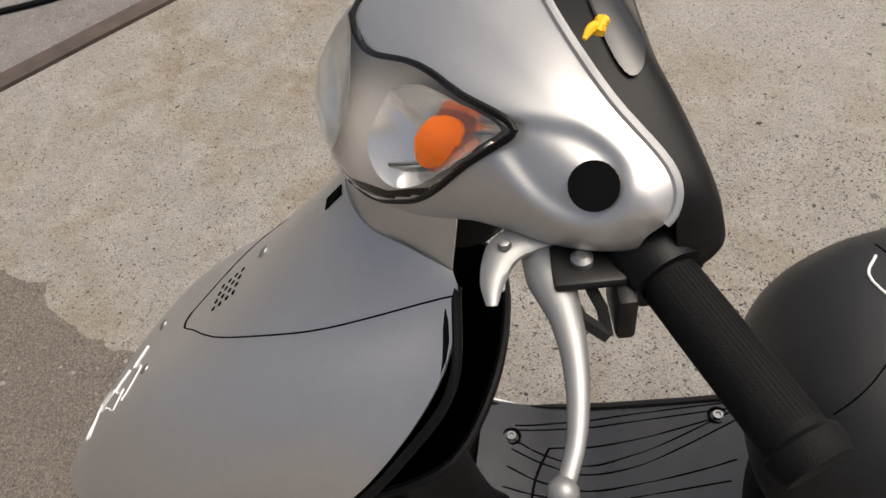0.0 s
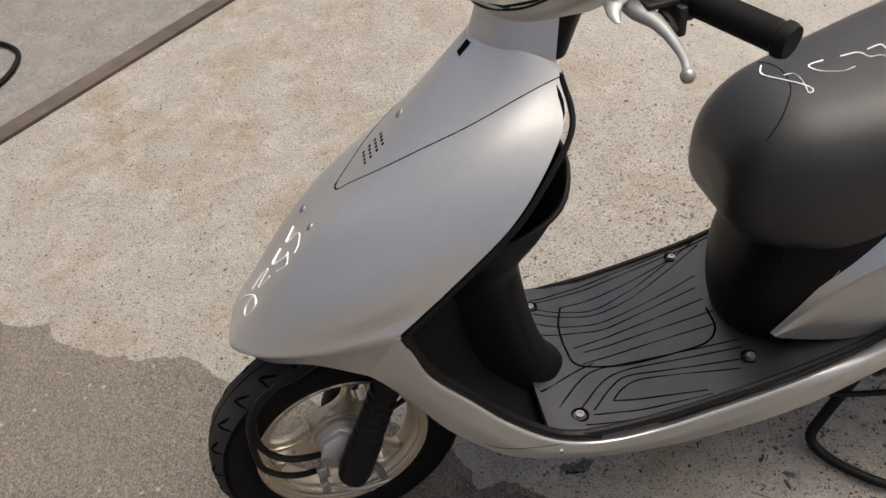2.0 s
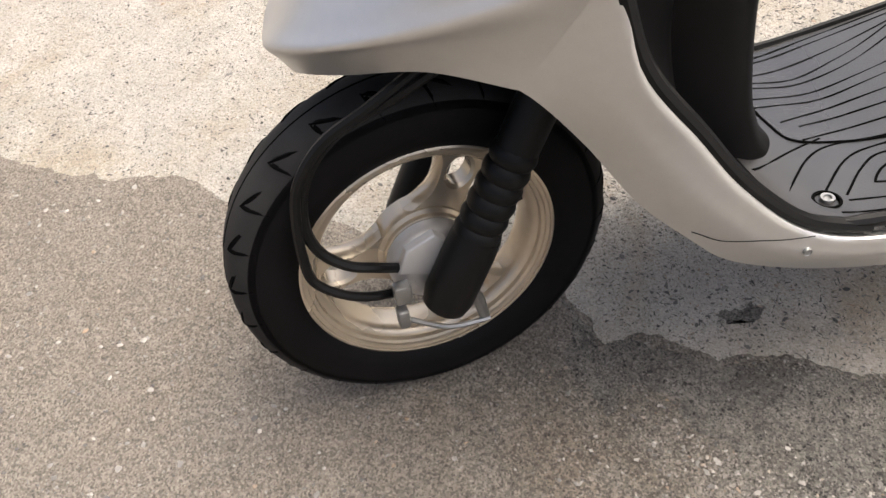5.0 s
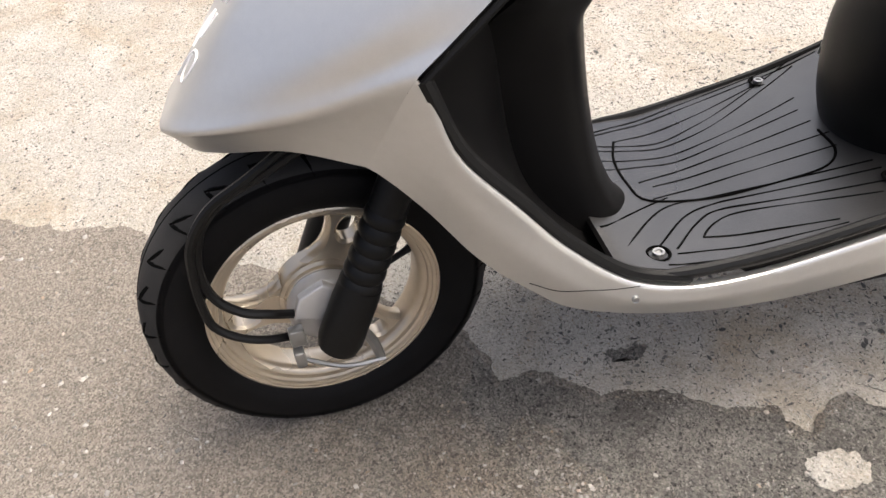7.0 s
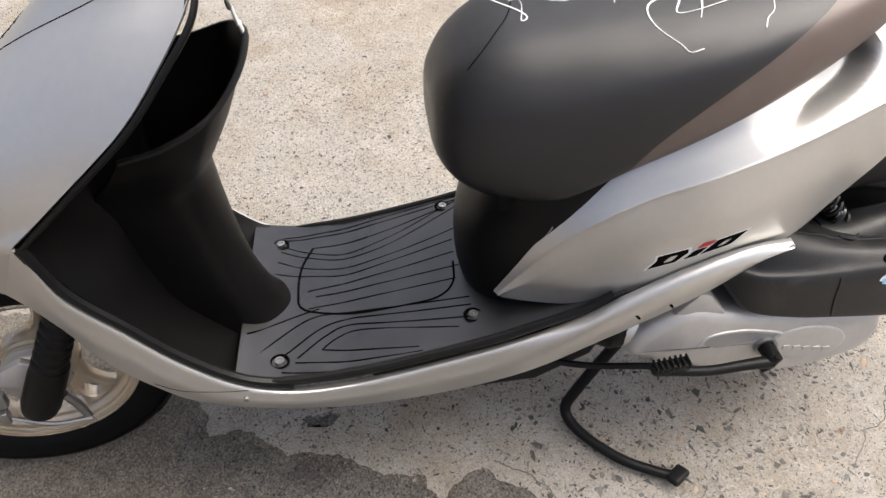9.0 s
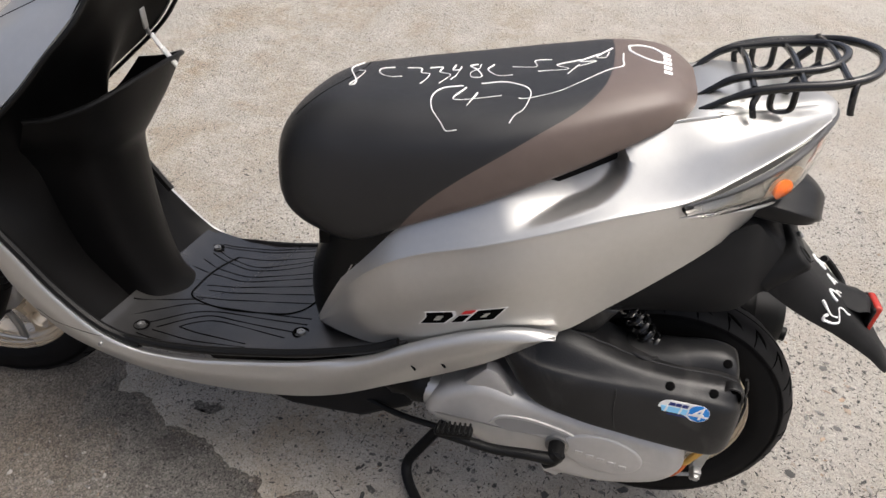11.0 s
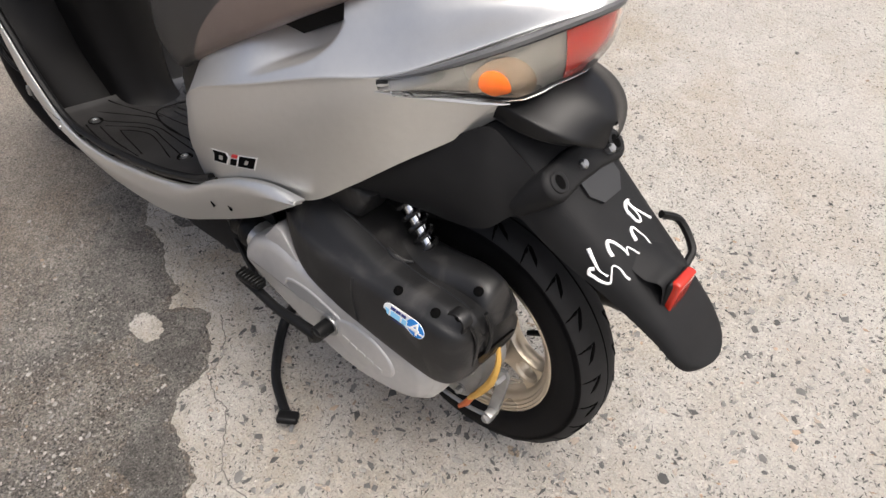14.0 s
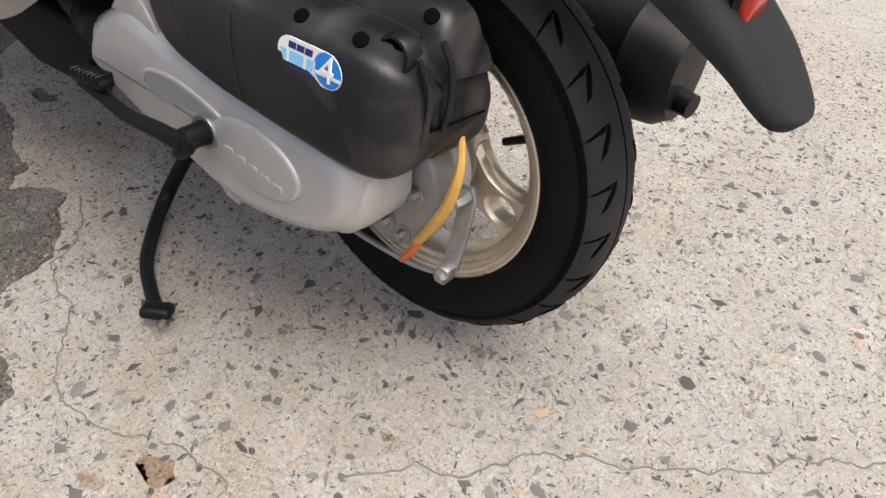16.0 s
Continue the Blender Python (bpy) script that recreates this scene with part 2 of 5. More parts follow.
def mirror_y(bm):
    bmesh.ops.scale(bm, vec=(1, -1, 1), verts=bm.verts)
    bmesh.ops.reverse_faces(bm, faces=bm.faces)
    return bm


def both(rows):
    """Rows given from the middle to the left edge, completed to the right edge."""
    return [[(x, -y, z) for x, y, z in reversed(r[1:])] + list(r) for r in rows]


def part(name, bm, material, parent, label="", smooth=True):
    me = bpy.data.meshes.new(name)
    bm.to_mesh(me)
    bm.free()
    me.materials.append(material)
    if smooth:
        for f in me.polygons:
            f.use_smooth = True
        me.set_sharp_from_angle(angle=radians(38))
    ob = new(name, me)
    ob.parent = parent
    if label:
        tagged(ob, label)
    return ob


def written(parent, surf, text, strokes, radius, label):
    """Handwriting in marker strokes, given in the surface's own coordinates."""
    for ch, uv in zip(text, strokes):
        path = [surf.at(*q) + .0004 * surf.normal(*q) for q in smooth_path(uv, 5)]
        n = len(path)
        thick = [radius * (.75 + .35 * math.sin(1.3 + 5 * k / n)) for k in range(n)]
        part("bracket_mark" if ch in "()" else "digit_mark" if ch.isdigit() else "letter_mark", tube(path, thick, 6, per=0), CHALK, parent, label)


def lettering(name, text, size, m, material, parent, label="", depth=0.0004, shear=0.0):
    cu = bpy.data.curves.new(name, "FONT")
    cu.body, cu.size, cu.extrude, cu.shear = text, size, depth, shear
    cu.align_x, cu.align_y = "CENTER", "CENTER"
    ob = new("tmp_text", cu)
    me = bpy.data.meshes.new_from_object(ob.evaluated_get(bpy.context.evaluated_depsgraph_get()))
    bpy.data.objects.remove(ob)
    me.transform(m)
    me.materials.clear()
    me.materials.append(material)
    t = new(name, me)
    t.parent = parent
    if label:
        tagged(t, label)
    return t


def lying(p, right, up):
    """A pose whose x runs along right, y along up."""
    x = Vector(right).normalized()
    z = x.cross(Vector(up)).normalized()
    y = z.cross(x)
    m = Matrix((x, y, z)).transposed().to_4x4()
    m.translation = Vector(p)
    return m

# ---- ground ----


def ground_material(name, base, dark, light, stain, fleck, speck, share, contrast, relief, grain=0.25, worn=None):
    """Worn ground: broad stains, mottling, dark chips and pits, pale flecks and a rough relief."""
    m = bpy.data.materials.new(name)
    m.use_nodes = True
    n, l = m.node_tree.nodes, m.node_tree.links
    b = n["Principled BSDF"]
    tc = n.new("ShaderNodeTexCoord")

    def noise_node(scale, detail=8, rough=0.6, distort=0.0):
        t = n.new("ShaderNodeTexNoise")
        t.inputs["Scale"].default_value, t.inputs["Detail"].default_value, t.inputs["Roughness"].default_value = scale, detail, rough
        t.inputs["Distortion"].default_value = distort
        l.new(tc.outputs["Object"], t.inputs["Vector"])
        return t.outputs["Fac"]

    def ramp(src, a, c, top=1.0):
        r = n.new("ShaderNodeMapRange")
        r.inputs["From Min"].default_value, r.inputs["From Max"].default_value, r.inputs["To Max"].default_value = a, c, top
        l.new(src, r.inputs[0])
        return r.outputs[0]

    def mix(fac, a, c):
        x = n.new("ShaderNodeMix")
        x.data_type = "RGBA"
        l.new(fac, x.inputs[0])
        for k, val in ((6, a), (7, c)):
            if isinstance(val, tuple):
                x.inputs[k].default_value = (*val, 1)
            else:
                l.new(val, x.inputs[k])
        return x.outputs[2]

    def chips(scale, share, size, warp):
        vor = n.new("ShaderNodeTexVoronoi")
        vor.inputs["Scale"].default_value = scale
        wob = n.new("ShaderNodeVectorMath")
        wob.operation = "MULTIPLY_ADD"
        t = n.new("ShaderNodeTexNoise")
        t.inputs["Scale"].default_value = scale * 0.8
        l.new(tc.outputs["Object"], t.inputs["Vector"])
        l.new(t.outputs["Color"], wob.inputs[0])
        wob.inputs[1].default_value = (warp, warp, warp)
        l.new(tc.outputs["Object"], wob.inputs[2])
        l.new(wob.outputs[0], vor.inputs["Vector"])
        sep = n.new("ShaderNodeSeparateColor")
        l.new(vor.outputs["Color"], sep.inputs[0])
        pick = n.new("ShaderNodeMath")
        pick.operation = "MULTIPLY"
        l.new(ramp(sep.outputs[0], 1 - share, 1 - share + 0.04), pick.inputs[0])
        l.new(ramp(vor.outputs["Distance"], size, size * 0.7), pick.inputs[1])
        return pick.outputs[0]

    fine = noise_node(230, 5, 0.75)
    col = mix(ramp(noise_node(2.6, 8, 0.65, 0.8), 0.44, 0.66), base, stain)
    col = mix(ramp(noise_node(9, 8, 0.7, 0.3), 0.46, 0.7), col, light)
    col = mix(ramp(noise_node(45, 6, 0.7), 0.53, 0.75, 0.45), col, dark)
    col = mix(ramp(noise_node(90, 5, 0.7), 0.56, 0.7, 0.6), col, light)
    col = mix(chips(speck, share, 0.4, 0.012), col, dark)
    col = mix(chips(speck * 2.3, share, 0.42, 0.006), col, dark)
    col = mix(chips(speck * 1.4, 0.16, 0.4, 0.01), col, fleck)
    col = mix(ramp(fine, 0.5, 0.72, contrast), col, dark)
    col = mix(ramp(fine, 0.46, 0.3, 0.5), col, light)
    if worn:
        # another tone where the yard is worn most, coming on along x
        tint, x0, x1, most = worn
        sx = n.new("ShaderNodeSeparateXYZ")
        l.new(tc.outputs["Object"], sx.inputs[0])
        wide = n.new("ShaderNodeMath")
        wide.operation = "MULTIPLY_ADD"
        wide.inputs[1].default_value = 1.2
        l.new(noise_node(1.7, 5, 0.6), wide.inputs[0])
        l.new(sx.outputs[0], wide.inputs[2])
        col = mix(ramp(wide.outputs[0], x0 + .6, x1 + .6, most), col, tint)
    # single grains of sand and stone, each of its own tone
    cell = n.new("ShaderNodeTexVoronoi")
    cell.inputs["Scale"].default_value = 420
    l.new(tc.outputs["Object"], cell.inputs["Vector"])
    tone = n.new("ShaderNodeSeparateColor")
    l.new(cell.outputs["Color"], tone.inputs[0])
    gain = n.new("ShaderNodeMapRange")
    gain.inputs["To Min"].default_value, gain.inputs["To Max"].default_value = 1 - grain, 1 + grain
    l.new(tone.outputs[1], gain.inputs[0])
    toned = n.new("ShaderNodeVectorMath")
    toned.operation = "SCALE"
    l.new(col, toned.inputs[0])
    l.new(gain.outputs[0], toned.inputs["Scale"])
    l.new(toned.outputs[0], b.inputs["Base Color"])
    b.inputs["Roughness"].default_value = 0.9
    b.inputs["Specular IOR Level"].default_value = 0.25
    bp = n.new("ShaderNodeBump")
    bp.inputs["Strength"].default_value, bp.inputs["Distance"].default_value = relief, 0.006
    l.new(fine, bp.inputs["Height"])
    bp2 = n.new("ShaderNodeBump")
    bp2.inputs["Strength"].default_value, bp2.inputs["Distance"].default_value = relief * 0.8, 0.03
    l.new(noise_node(75, 6, 0.7), bp2.inputs["Height"])
    l.new(bp.outputs[0], bp2.inputs["Normal"])
    l.new(bp2.outputs[0], b.inputs["Normal"])
    return m


CONCRETE = ground_material("concrete", (0.45, 0.425, 0.38), (0.125, 0.118, 0.105), (0.56, 0.535, 0.49), (0.385, 0.32, 0.235), (0.35, 0.295, 0.225), 150, 0.12, 0.9, 1.0, 0.14, ((0.6, 0.57, 0.525), 0.2, 1.5, 0.42))
ASPHALT = ground_material("old_asphalt", (0.135, 0.126, 0.113), (0.04, 0.038, 0.036), (0.25, 0.232, 0.205), (0.15, 0.12, 0.092), (0.3, 0.28, 0.25), 150, 0.3, 0.95, 1.0, 0.45, ((0.27, 0.238, 0.2), 0.5, -0.15, 0.7))
OILED = ground_material("oil_darkened_asphalt", (0.15, 0.14, 0.127), (0.045, 0.042, 0.039), (0.25, 0.235, 0.21), (0.085, 0.077, 0.068), (0.25, 0.24, 0.22), 150, 0.3, 0.8, 1.0, 0.4)
WORKFLOOR = ground_material("workshop_floor", (0.15, 0.142, 0.133), (0.1, 0.093, 0.088), (0.185, 0.177, 0.165), (0.12, 0.112, 0.105), (0.22, 0.2, 0.19), 60, 0.12, 0.3, 0.25)
STRIP = mat("rusty_steel_strip", (0.075, 0.06, 0.05), 0.7, 0.2, 0, 0.4, 20, 0.4, 200)
STONE = mat("dark_aggregate", (0.13, 0.125, 0.118), 0.75, 0, 0, 0.3, 200, 0.2, 500)


def flat(name, pts, z, material, depth=0.003):
    bm = bmesh.new()
    top = [bm.verts.new((x, y, z)) for x, y in pts]
    low = [bm.verts.new((x, y, z - depth)) for x, y in pts]
    bm.faces.new(top)
    n = len(pts)
    for k in range(n):
        bm.faces.new((top[k], low[k], low[(k + 1) % n], top[(k + 1) % n]))
    bmesh.ops.triangulate(bm, faces=[f for f in bm.faces if len(f.verts) > 4])
    bmesh.ops.recalc_face_normals(bm, faces=bm.faces)
    return part(name, bm, material, None, smooth=False)


def ragged(pts, amount, depth=4):
    """Breaks every stretch of an outline into an uneven edge."""
    for _ in range(depth):
        out = []
        for a, b in zip(pts, pts[1:]):
            a, b = np.array(a), np.array(b)
            d = b - a
            n = np.array((-d[1], d[0]))
            out += [tuple(a), tuple((a + b) / 2 + n * random.uniform(-amount, amount))]
        pts = out + [pts[-1]]
    return pts


random.seed(4)
tagged(flat("ground", [(-60, -60), (60, -60), (60, 60), (-60, 60)], 0.0, CONCRETE, 0.2), "pale worn concrete yard with dark stone aggregate showing", "ground", kind="structure")
edge = [(-6.0, 2.6), (-1.7, 0.98), (-1.0, 0.66), (-0.795, 0.56), (-0.7, 0.543), (-0.657, 0.476), (-0.553, 0.415), (-0.468, 0.38), (-0.365, 0.367), (-0.305, 0.307), (-0.1, 0.2), (0.06, 0.11), (0.168, 0.027), (0.192, -0.02), (0.196, -0.06), (0.248, -0.054), (0.288, -0.08),
        (0.325, -0.112), (0.39, -0.116), (0.431, -0.131), (0.5, -0.165), (0.545, -0.172), (0.545, -0.195), (0.57, -0.217), (0.6, -0.19), (0.64, -0.17), (0.684, -0.206), (0.742, -0.25), (0.745, -0.315), (0.784, -0.36), (0.86, -0.375), (0.9, -0.39), (0.93, -0.44), (0.94, -0.5), (1.05, -0.9), (1.0, -6.0)]
tagged(flat("asphalt_patch", ragged(edge, 0.14) + [(-6.0, -6.0)], 0.003, ASPHALT), "dark grey old asphalt patch with ragged edge", "pavement", kind="structure")
random.seed(11)
damp = [(x - .006, y - .012) for x, y in edge[12:34]]
damp = ragged(damp + [(x - .02, y - (.05, .09, .14, .08, .11, .06)[k % 6]) for k, (x, y) in enumerate(reversed(damp))] + damp[:1], .2, 4)[:-1]
tagged(flat("oil_stain", damp, 0.0044, OILED, .001), "dark oil stain on the old asphalt", "stain", kind="structure")
smear = [(0.382 + .035 * k * math.cos(a), -0.051 + .014 * k * math.sin(a)) for a, k in zip(np.linspace(0, 2 * math.pi, 12), (1, .7, 1.1, .6, .9, 1, .6, 1.1, .7, 1, .8, 1))]
tagged(flat("oil_stain", ragged(smear[:-1] + smear[:1], .4, 3)[:-1], .0004, OILED, .0003), "small dark oil smear on the concrete", "stain", kind="structure")
ring = [(0.575 + 0.042 * math.cos(a), -0.268 + 0.026 * math.sin(a)) for a in np.linspace(0, 2 * math.pi, 11)]
tagged(flat("concrete_spot", ragged(ring, 0.3, 3)[:-1], 0.0062, CONCRETE, 0.004), "small pale concrete spot left in the asphalt", "pavement", kind="structure")
# the workshop floor behind a steel strip, along the line y = x + 2.34
tagged(flat("workshop_floor", [(-30, -27.55), (30, 32.45), (-30, 32.45)], 0.008, WORKFLOOR, 0.01), "smooth grey workshop floor", "floor", kind="structure")
tagged(flat("floor_strip", [(-30, -27.66), (30, 32.34), (30, 32.44), (-30, -27.56)], 0.012, STRIP, 0.012), "dark rusty strip bordering the workshop floor", "trim", kind="structure")

hose = part("hose", tube([(-2.2, 2.3, 0.018), (-1.7, 2.15, 0.018), (-1.345, 2.055, 0.018), (-1.184, 1.965, 0.018), (-1.083, 1.853, 0.018), (-1.087, 1.693, 0.018), (-1.172, 1.608, 0.018), (-1.5, 1.5, 0.018)], 0.009, 8), RUBBER, None)
tagged(hose, "thin black rubber hose lying on the workshop floor", "hose")


def inside(x, y, poly):
    c = False
    for (x0, y0), (x1, y1) in zip(poly, poly[1:] + poly[:1]):
        if (y0 > y) != (y1 > y) and x < (x1 - x0) * (y - y0) / (y1 - y0) + x0:
            c = not c
    return c


def chip(verts, faces, x, y, z, r, flat_by):
    a0, k = random.uniform(0, 6.3), random.randint(3, 6)
    ca, sa = math.cos(a0), math.sin(a0)
    i0 = len(verts)
    for j in range(k):
        t = 2 * math.pi * (j + random.uniform(-0.3, 0.3)) / k
        u, w = r * math.cos(t) * random.uniform(0.75, 1.15), flat_by * r * math.sin(t) * random.uniform(0.75, 1.15)
        verts.append((x + ca * u - sa * w, y + sa * u + ca * w, z))
    verts.append((x, y, z + 0.0007))
    faces += [(i0 + j, i0 + (j + 1) % k, i0 + k) for j in range(k)]


def scattered(name, verts, faces, material, label):
    me = bpy.data.meshes.new(name)
    me.from_pydata(verts, [], faces)
    me.materials.append(material)
    return tagged(new(name, me), label, "stones", kind="stuff")


def aggregate():
    """Angular chips of dark stone that lie open in the worn concrete, and grit on the asphalt."""
    vc, fc_, va, fa_ = [], [], [], []
    rough = edge + [(-6.0, -6.0)]
    for k in range(120000):
        x, y = (random.uniform(0.2, 2.2), random.uniform(-0.7, 0.95)) if k % 3 == 0 else (random.uniform(-1.3, 2.6), random.uniform(-0.9, 2.3))
        if y > x + 2.35:
            continue
        if inside(x, y, rough):
            chip(va, fa_, x, y, 0.0034, min(random.lognormvariate(math.log(0.0017), 0.5), 0.006), random.uniform(0.5, 0.9))
            continue
        near = x > 0.7 and y < 0.6
        if random.random() < .55:
            chip(vc, fc_, x, y, 0.0005, min(random.lognormvariate(math.log(0.0026), 0.4), 0.007), random.uniform(0.1, 0.3))
            continue
        r = random.lognormvariate(math.log(0.0026 if near else 0.002), 0.66 if near else 0.45)
        chip(vc, fc_, x, y, 0.0005, min(r, 0.012), random.uniform(0.25, 0.75))
    scattered("aggregate", vc, fc_, STONE, "dark angular stone chips showing in concrete")
    scattered("grit", va, fa_, GRIT, "pale and brown grit in the old asphalt")


def island_colours(material, stops):
    """One colour for each stone, picked along a ramp."""
    n, l = material.node_tree.nodes, material.node_tree.links
    g, r = n.new("ShaderNodeNewGeometry"), n.new("ShaderNodeValToRGB")
    for k, (p, c) in enumerate(stops):
        e = r.color_ramp.elements[k] if k < 2 else r.color_ramp.elements.new(p)
        e.position, e.color = p, (*c, 1)
    l.new(g.outputs["Random Per Island"], r.inputs[0])
    l.new(r.outputs[0], n["Principled BSDF"].inputs["Base Color"])


GRIT = mat("asphalt_grit", (0.25, 0.24, 0.22), 0.85, 0, 0, 0.3, 200, 0.2, 500)
island_colours(STONE, ((0.0, (0.04, 0.039, 0.037)), (0.35, (0.085, 0.082, 0.077)), (0.7, (0.145, 0.138, 0.128)), (0.88, (0.23, 0.215, 0.195)), (1.0, (0.27, 0.19, 0.125))))
island_colours(GRIT, ((0.0, (0.07, 0.066, 0.062)), (0.3, (0.15, 0.14, 0.13)), (0.6, (0.24, 0.225, 0.205)), (0.88, (0.25, 0.235, 0.212)), (1.0, (0.19, 0.14, 0.1))))
aggregate()
RUST = ground_material("rust_tinted_concrete", (0.36, 0.29, 0.21), (0.14, 0.1, 0.07), (0.44, 0.37, 0.29), (0.26, 0.17, 0.1), (0.3, 0.22, 0.15), 150, 0.1, 0.75, 0.9)
for x, y, r in ((1.1, -.351, .026), (1.055, -.4, .018), (1.262, -.035, .013), (1.256, -.182, .011)):
    blot = [(x + r * random.uniform(.55, 1.2) * math.cos(a), y + .6 * r * random.uniform(.55, 1.2) * math.sin(a)) for a in np.linspace(0, 2 * math.pi, 13)[:-1]]
    tagged(flat("rust_stain", ragged(blot + blot[:1], .35, 3)[:-1], .0003, RUST, .0002), "tan rust stain soaked into the concrete", "stain", kind="structure")
CRACK = mat("crack_dirt", (0.13, 0.12, 0.108), 0.9)


def crack(pts, r=0.0011):
    """A thin dirt-filled crack in the concrete."""
    path = [(x, y, 0.0002) for x, y in ragged(pts, 0.16, 4)]
    return tagged(part("crack", tube(path, r, 5, per=0), CRACK, None), "thin dark crack in the concrete", "crack", kind="structure")


crack([(.786, -.272), (.873, -.317), (.904, -.343), (.977, -.361), (1.052, -.336), (1.17, -.323)])
crack([(1.25, -.24), (1.354, -.147), (1.411, -.091), (1.504, -.029), (1.588, .053), (1.664, .105), (1.9, .3)])
crack([(.66, -.16), (.72, -.2), (.75, -.26), (.786, -.272)])

# ---- the scooter: x from nose to tail, y to its right, z up; it leans on its stand ----
LEAN = 8.6
scooter = new("motor_scooter")
scooter.matrix_basis = pose(0, -0.0282, 0.002, -LEAN, 0, 0)
tagged(scooter, "silver and black motor scooter parked on its stand", "scooter")

AX = Vector((math.sin(radians(26.5)), 0, math.cos(radians(26.5))))
STEER = Matrix.Translation((0.03, 0, 0.207)) @ Matrix.Rotation(radians(9.5), 4, AX) @ Matrix.Translation((-0.03, 0, -0.207))


TURN_W = Matrix.Translation((-.009, -.009, .2015)) @ Matrix.Rotation(radians(10.4), 4, Vector((.07, 0, 1))) @ Matrix.Translation((.009, 0, -.207))


def wheeled(bm):
    bmesh.ops.transform(bm, matrix=TURN_W @ Matrix.Translation((-.009, 0, 0)), verts=bm.verts)
    return bm


def steered(bm):
    bmesh.ops.transform(bm, matrix=STEER, verts=bm.verts)
    return bm


# front cover, from its lower lip to the neck
low_rows = [
    [(-.1, 0, .422), (-.087, -.045, .436), (-.05, -.085, .45), (.01, -.112, .457), (.075, -.135, .443)],
    [(-.117, 0, .455), (-.103, -.06, .468), (-.05, -.108, .485), (.03, -.143, .505), (.125, -.171, .535)],
    [(-.09, 0, .49), (-.065, -.065, .51), (0, -.115, .54), (.09, -.155, .57), (.198, -.174, .60)],
    [(-.045, 0, .543), (-.02, -.07, .562), (.05, -.118, .59), (.14, -.152, .625), (.269, -.171, .663)]]
high_rows = [
    [(.034, 0, .617), (.052, -.07, .632), (.118, -.112, .654), (.21, -.14, .69), (.312, -.157, .713)],
    [(.1, 0, .67), (.12, -.06, .681), (.18, -.098, .705), (.26, -.122, .737), (.344, -.13, .757)],
    [(.17, 0, .73), (.185, -.05, .735), (.235, -.08, .751), (.295, -.095, .772), (.356, -.095, .788)],
    [(.268, 0, .824), (.277, -.03, .824), (.295, -.055, .822), (.32, -.07, .82), (.352, -.078, .805)]]
def between(a, b, ks):
    return [tuple(np.array(p) * (1 - k) + np.array(q) * k) for p, q, k in zip(a, b, ks)]


low_rows[1:1] = [between(low_rows[0], low_rows[1], (.5, .6, .72, .66, .56))]
low_rows[3:3] = [between(low_rows[2], low_rows[3], (.5, .4, .28, .34, .44))]
shield = Surface(both(low_rows + high_rows))
front = part("front_cover", thicken(shield.mesh(63, 48), 0.003), SILVER, scooter, "silver painted front cover with marker writing")
seam = [(.083, -.009, .653), (.115, -.03, .67), (.19, -.064, .712), (.28, -.083, .758), (.357, -.085, .791)]
for k in (1, -1):
    part("panel_seam", shield.line([(x, y * k, z) for x, y, z in seam], 0.0007, 0.0), GROOVE, front)
part("panel_seam", shield.line([(.083, -.009, .653), (.079, 0, .65), (.083, .009, .653)], 0.0013, 0.0), GROOVE, front)
written(front, shield, "5329", [[(5.69, 3.81), (5.56, 4.07), (5.81, 4.24), (5.75, 4.59), (5.63, 4.72)], [(5.44, 4.03), (5.26, 4.24), (5.5, 4.5), (5.56, 4.46), (5.44, 4.76), (5.26, 4.59)], [(4.65, 4.12), (5.01, 4.12), (5.14, 4.2), (4.83, 4.37), (5.14, 4.5)], [(3.85, 3.77), (4.34, 3.99), (4.65, 4.42), (4.53, 4.72), (4.22, 4.68), (4.1, 4.55), (4.28, 4.33), (4.59, 4.37)]], .0015, "white handwritten lot number")
for x, y, z in ((.175, .01, .735), (.041, -.032, .619), (.03, .03, .606)):
    u, v = shield.near((x, y, z))
    c, nn = shield.at(u, v), shield.normal(u, v)
    part("screw", tube([c - nn * .001, c + nn * .0012, c + nn * .0022], [.0065, .006, .003], 12, per=1), STEEL, front)
part("emblem_plate", shield.patch([(.256, -.02, .805), (.256, -.01, .805), (.268, -.01, .82), (.268, -.02, .82)], .001, .0012, 3), GROOVE, front)
for a in range(4):
    for b_ in range(4):
        u, v = shield.near((.122 + .008 * a, .012 - .009 * b_, .69 + .008 * a))
        c, nn = shield.at(u, v), shield.normal(u, v)
        part("vent_hole", tube([c - nn * .001, c + nn * .0006], .0024, 8, per=1), GROOVE, front)

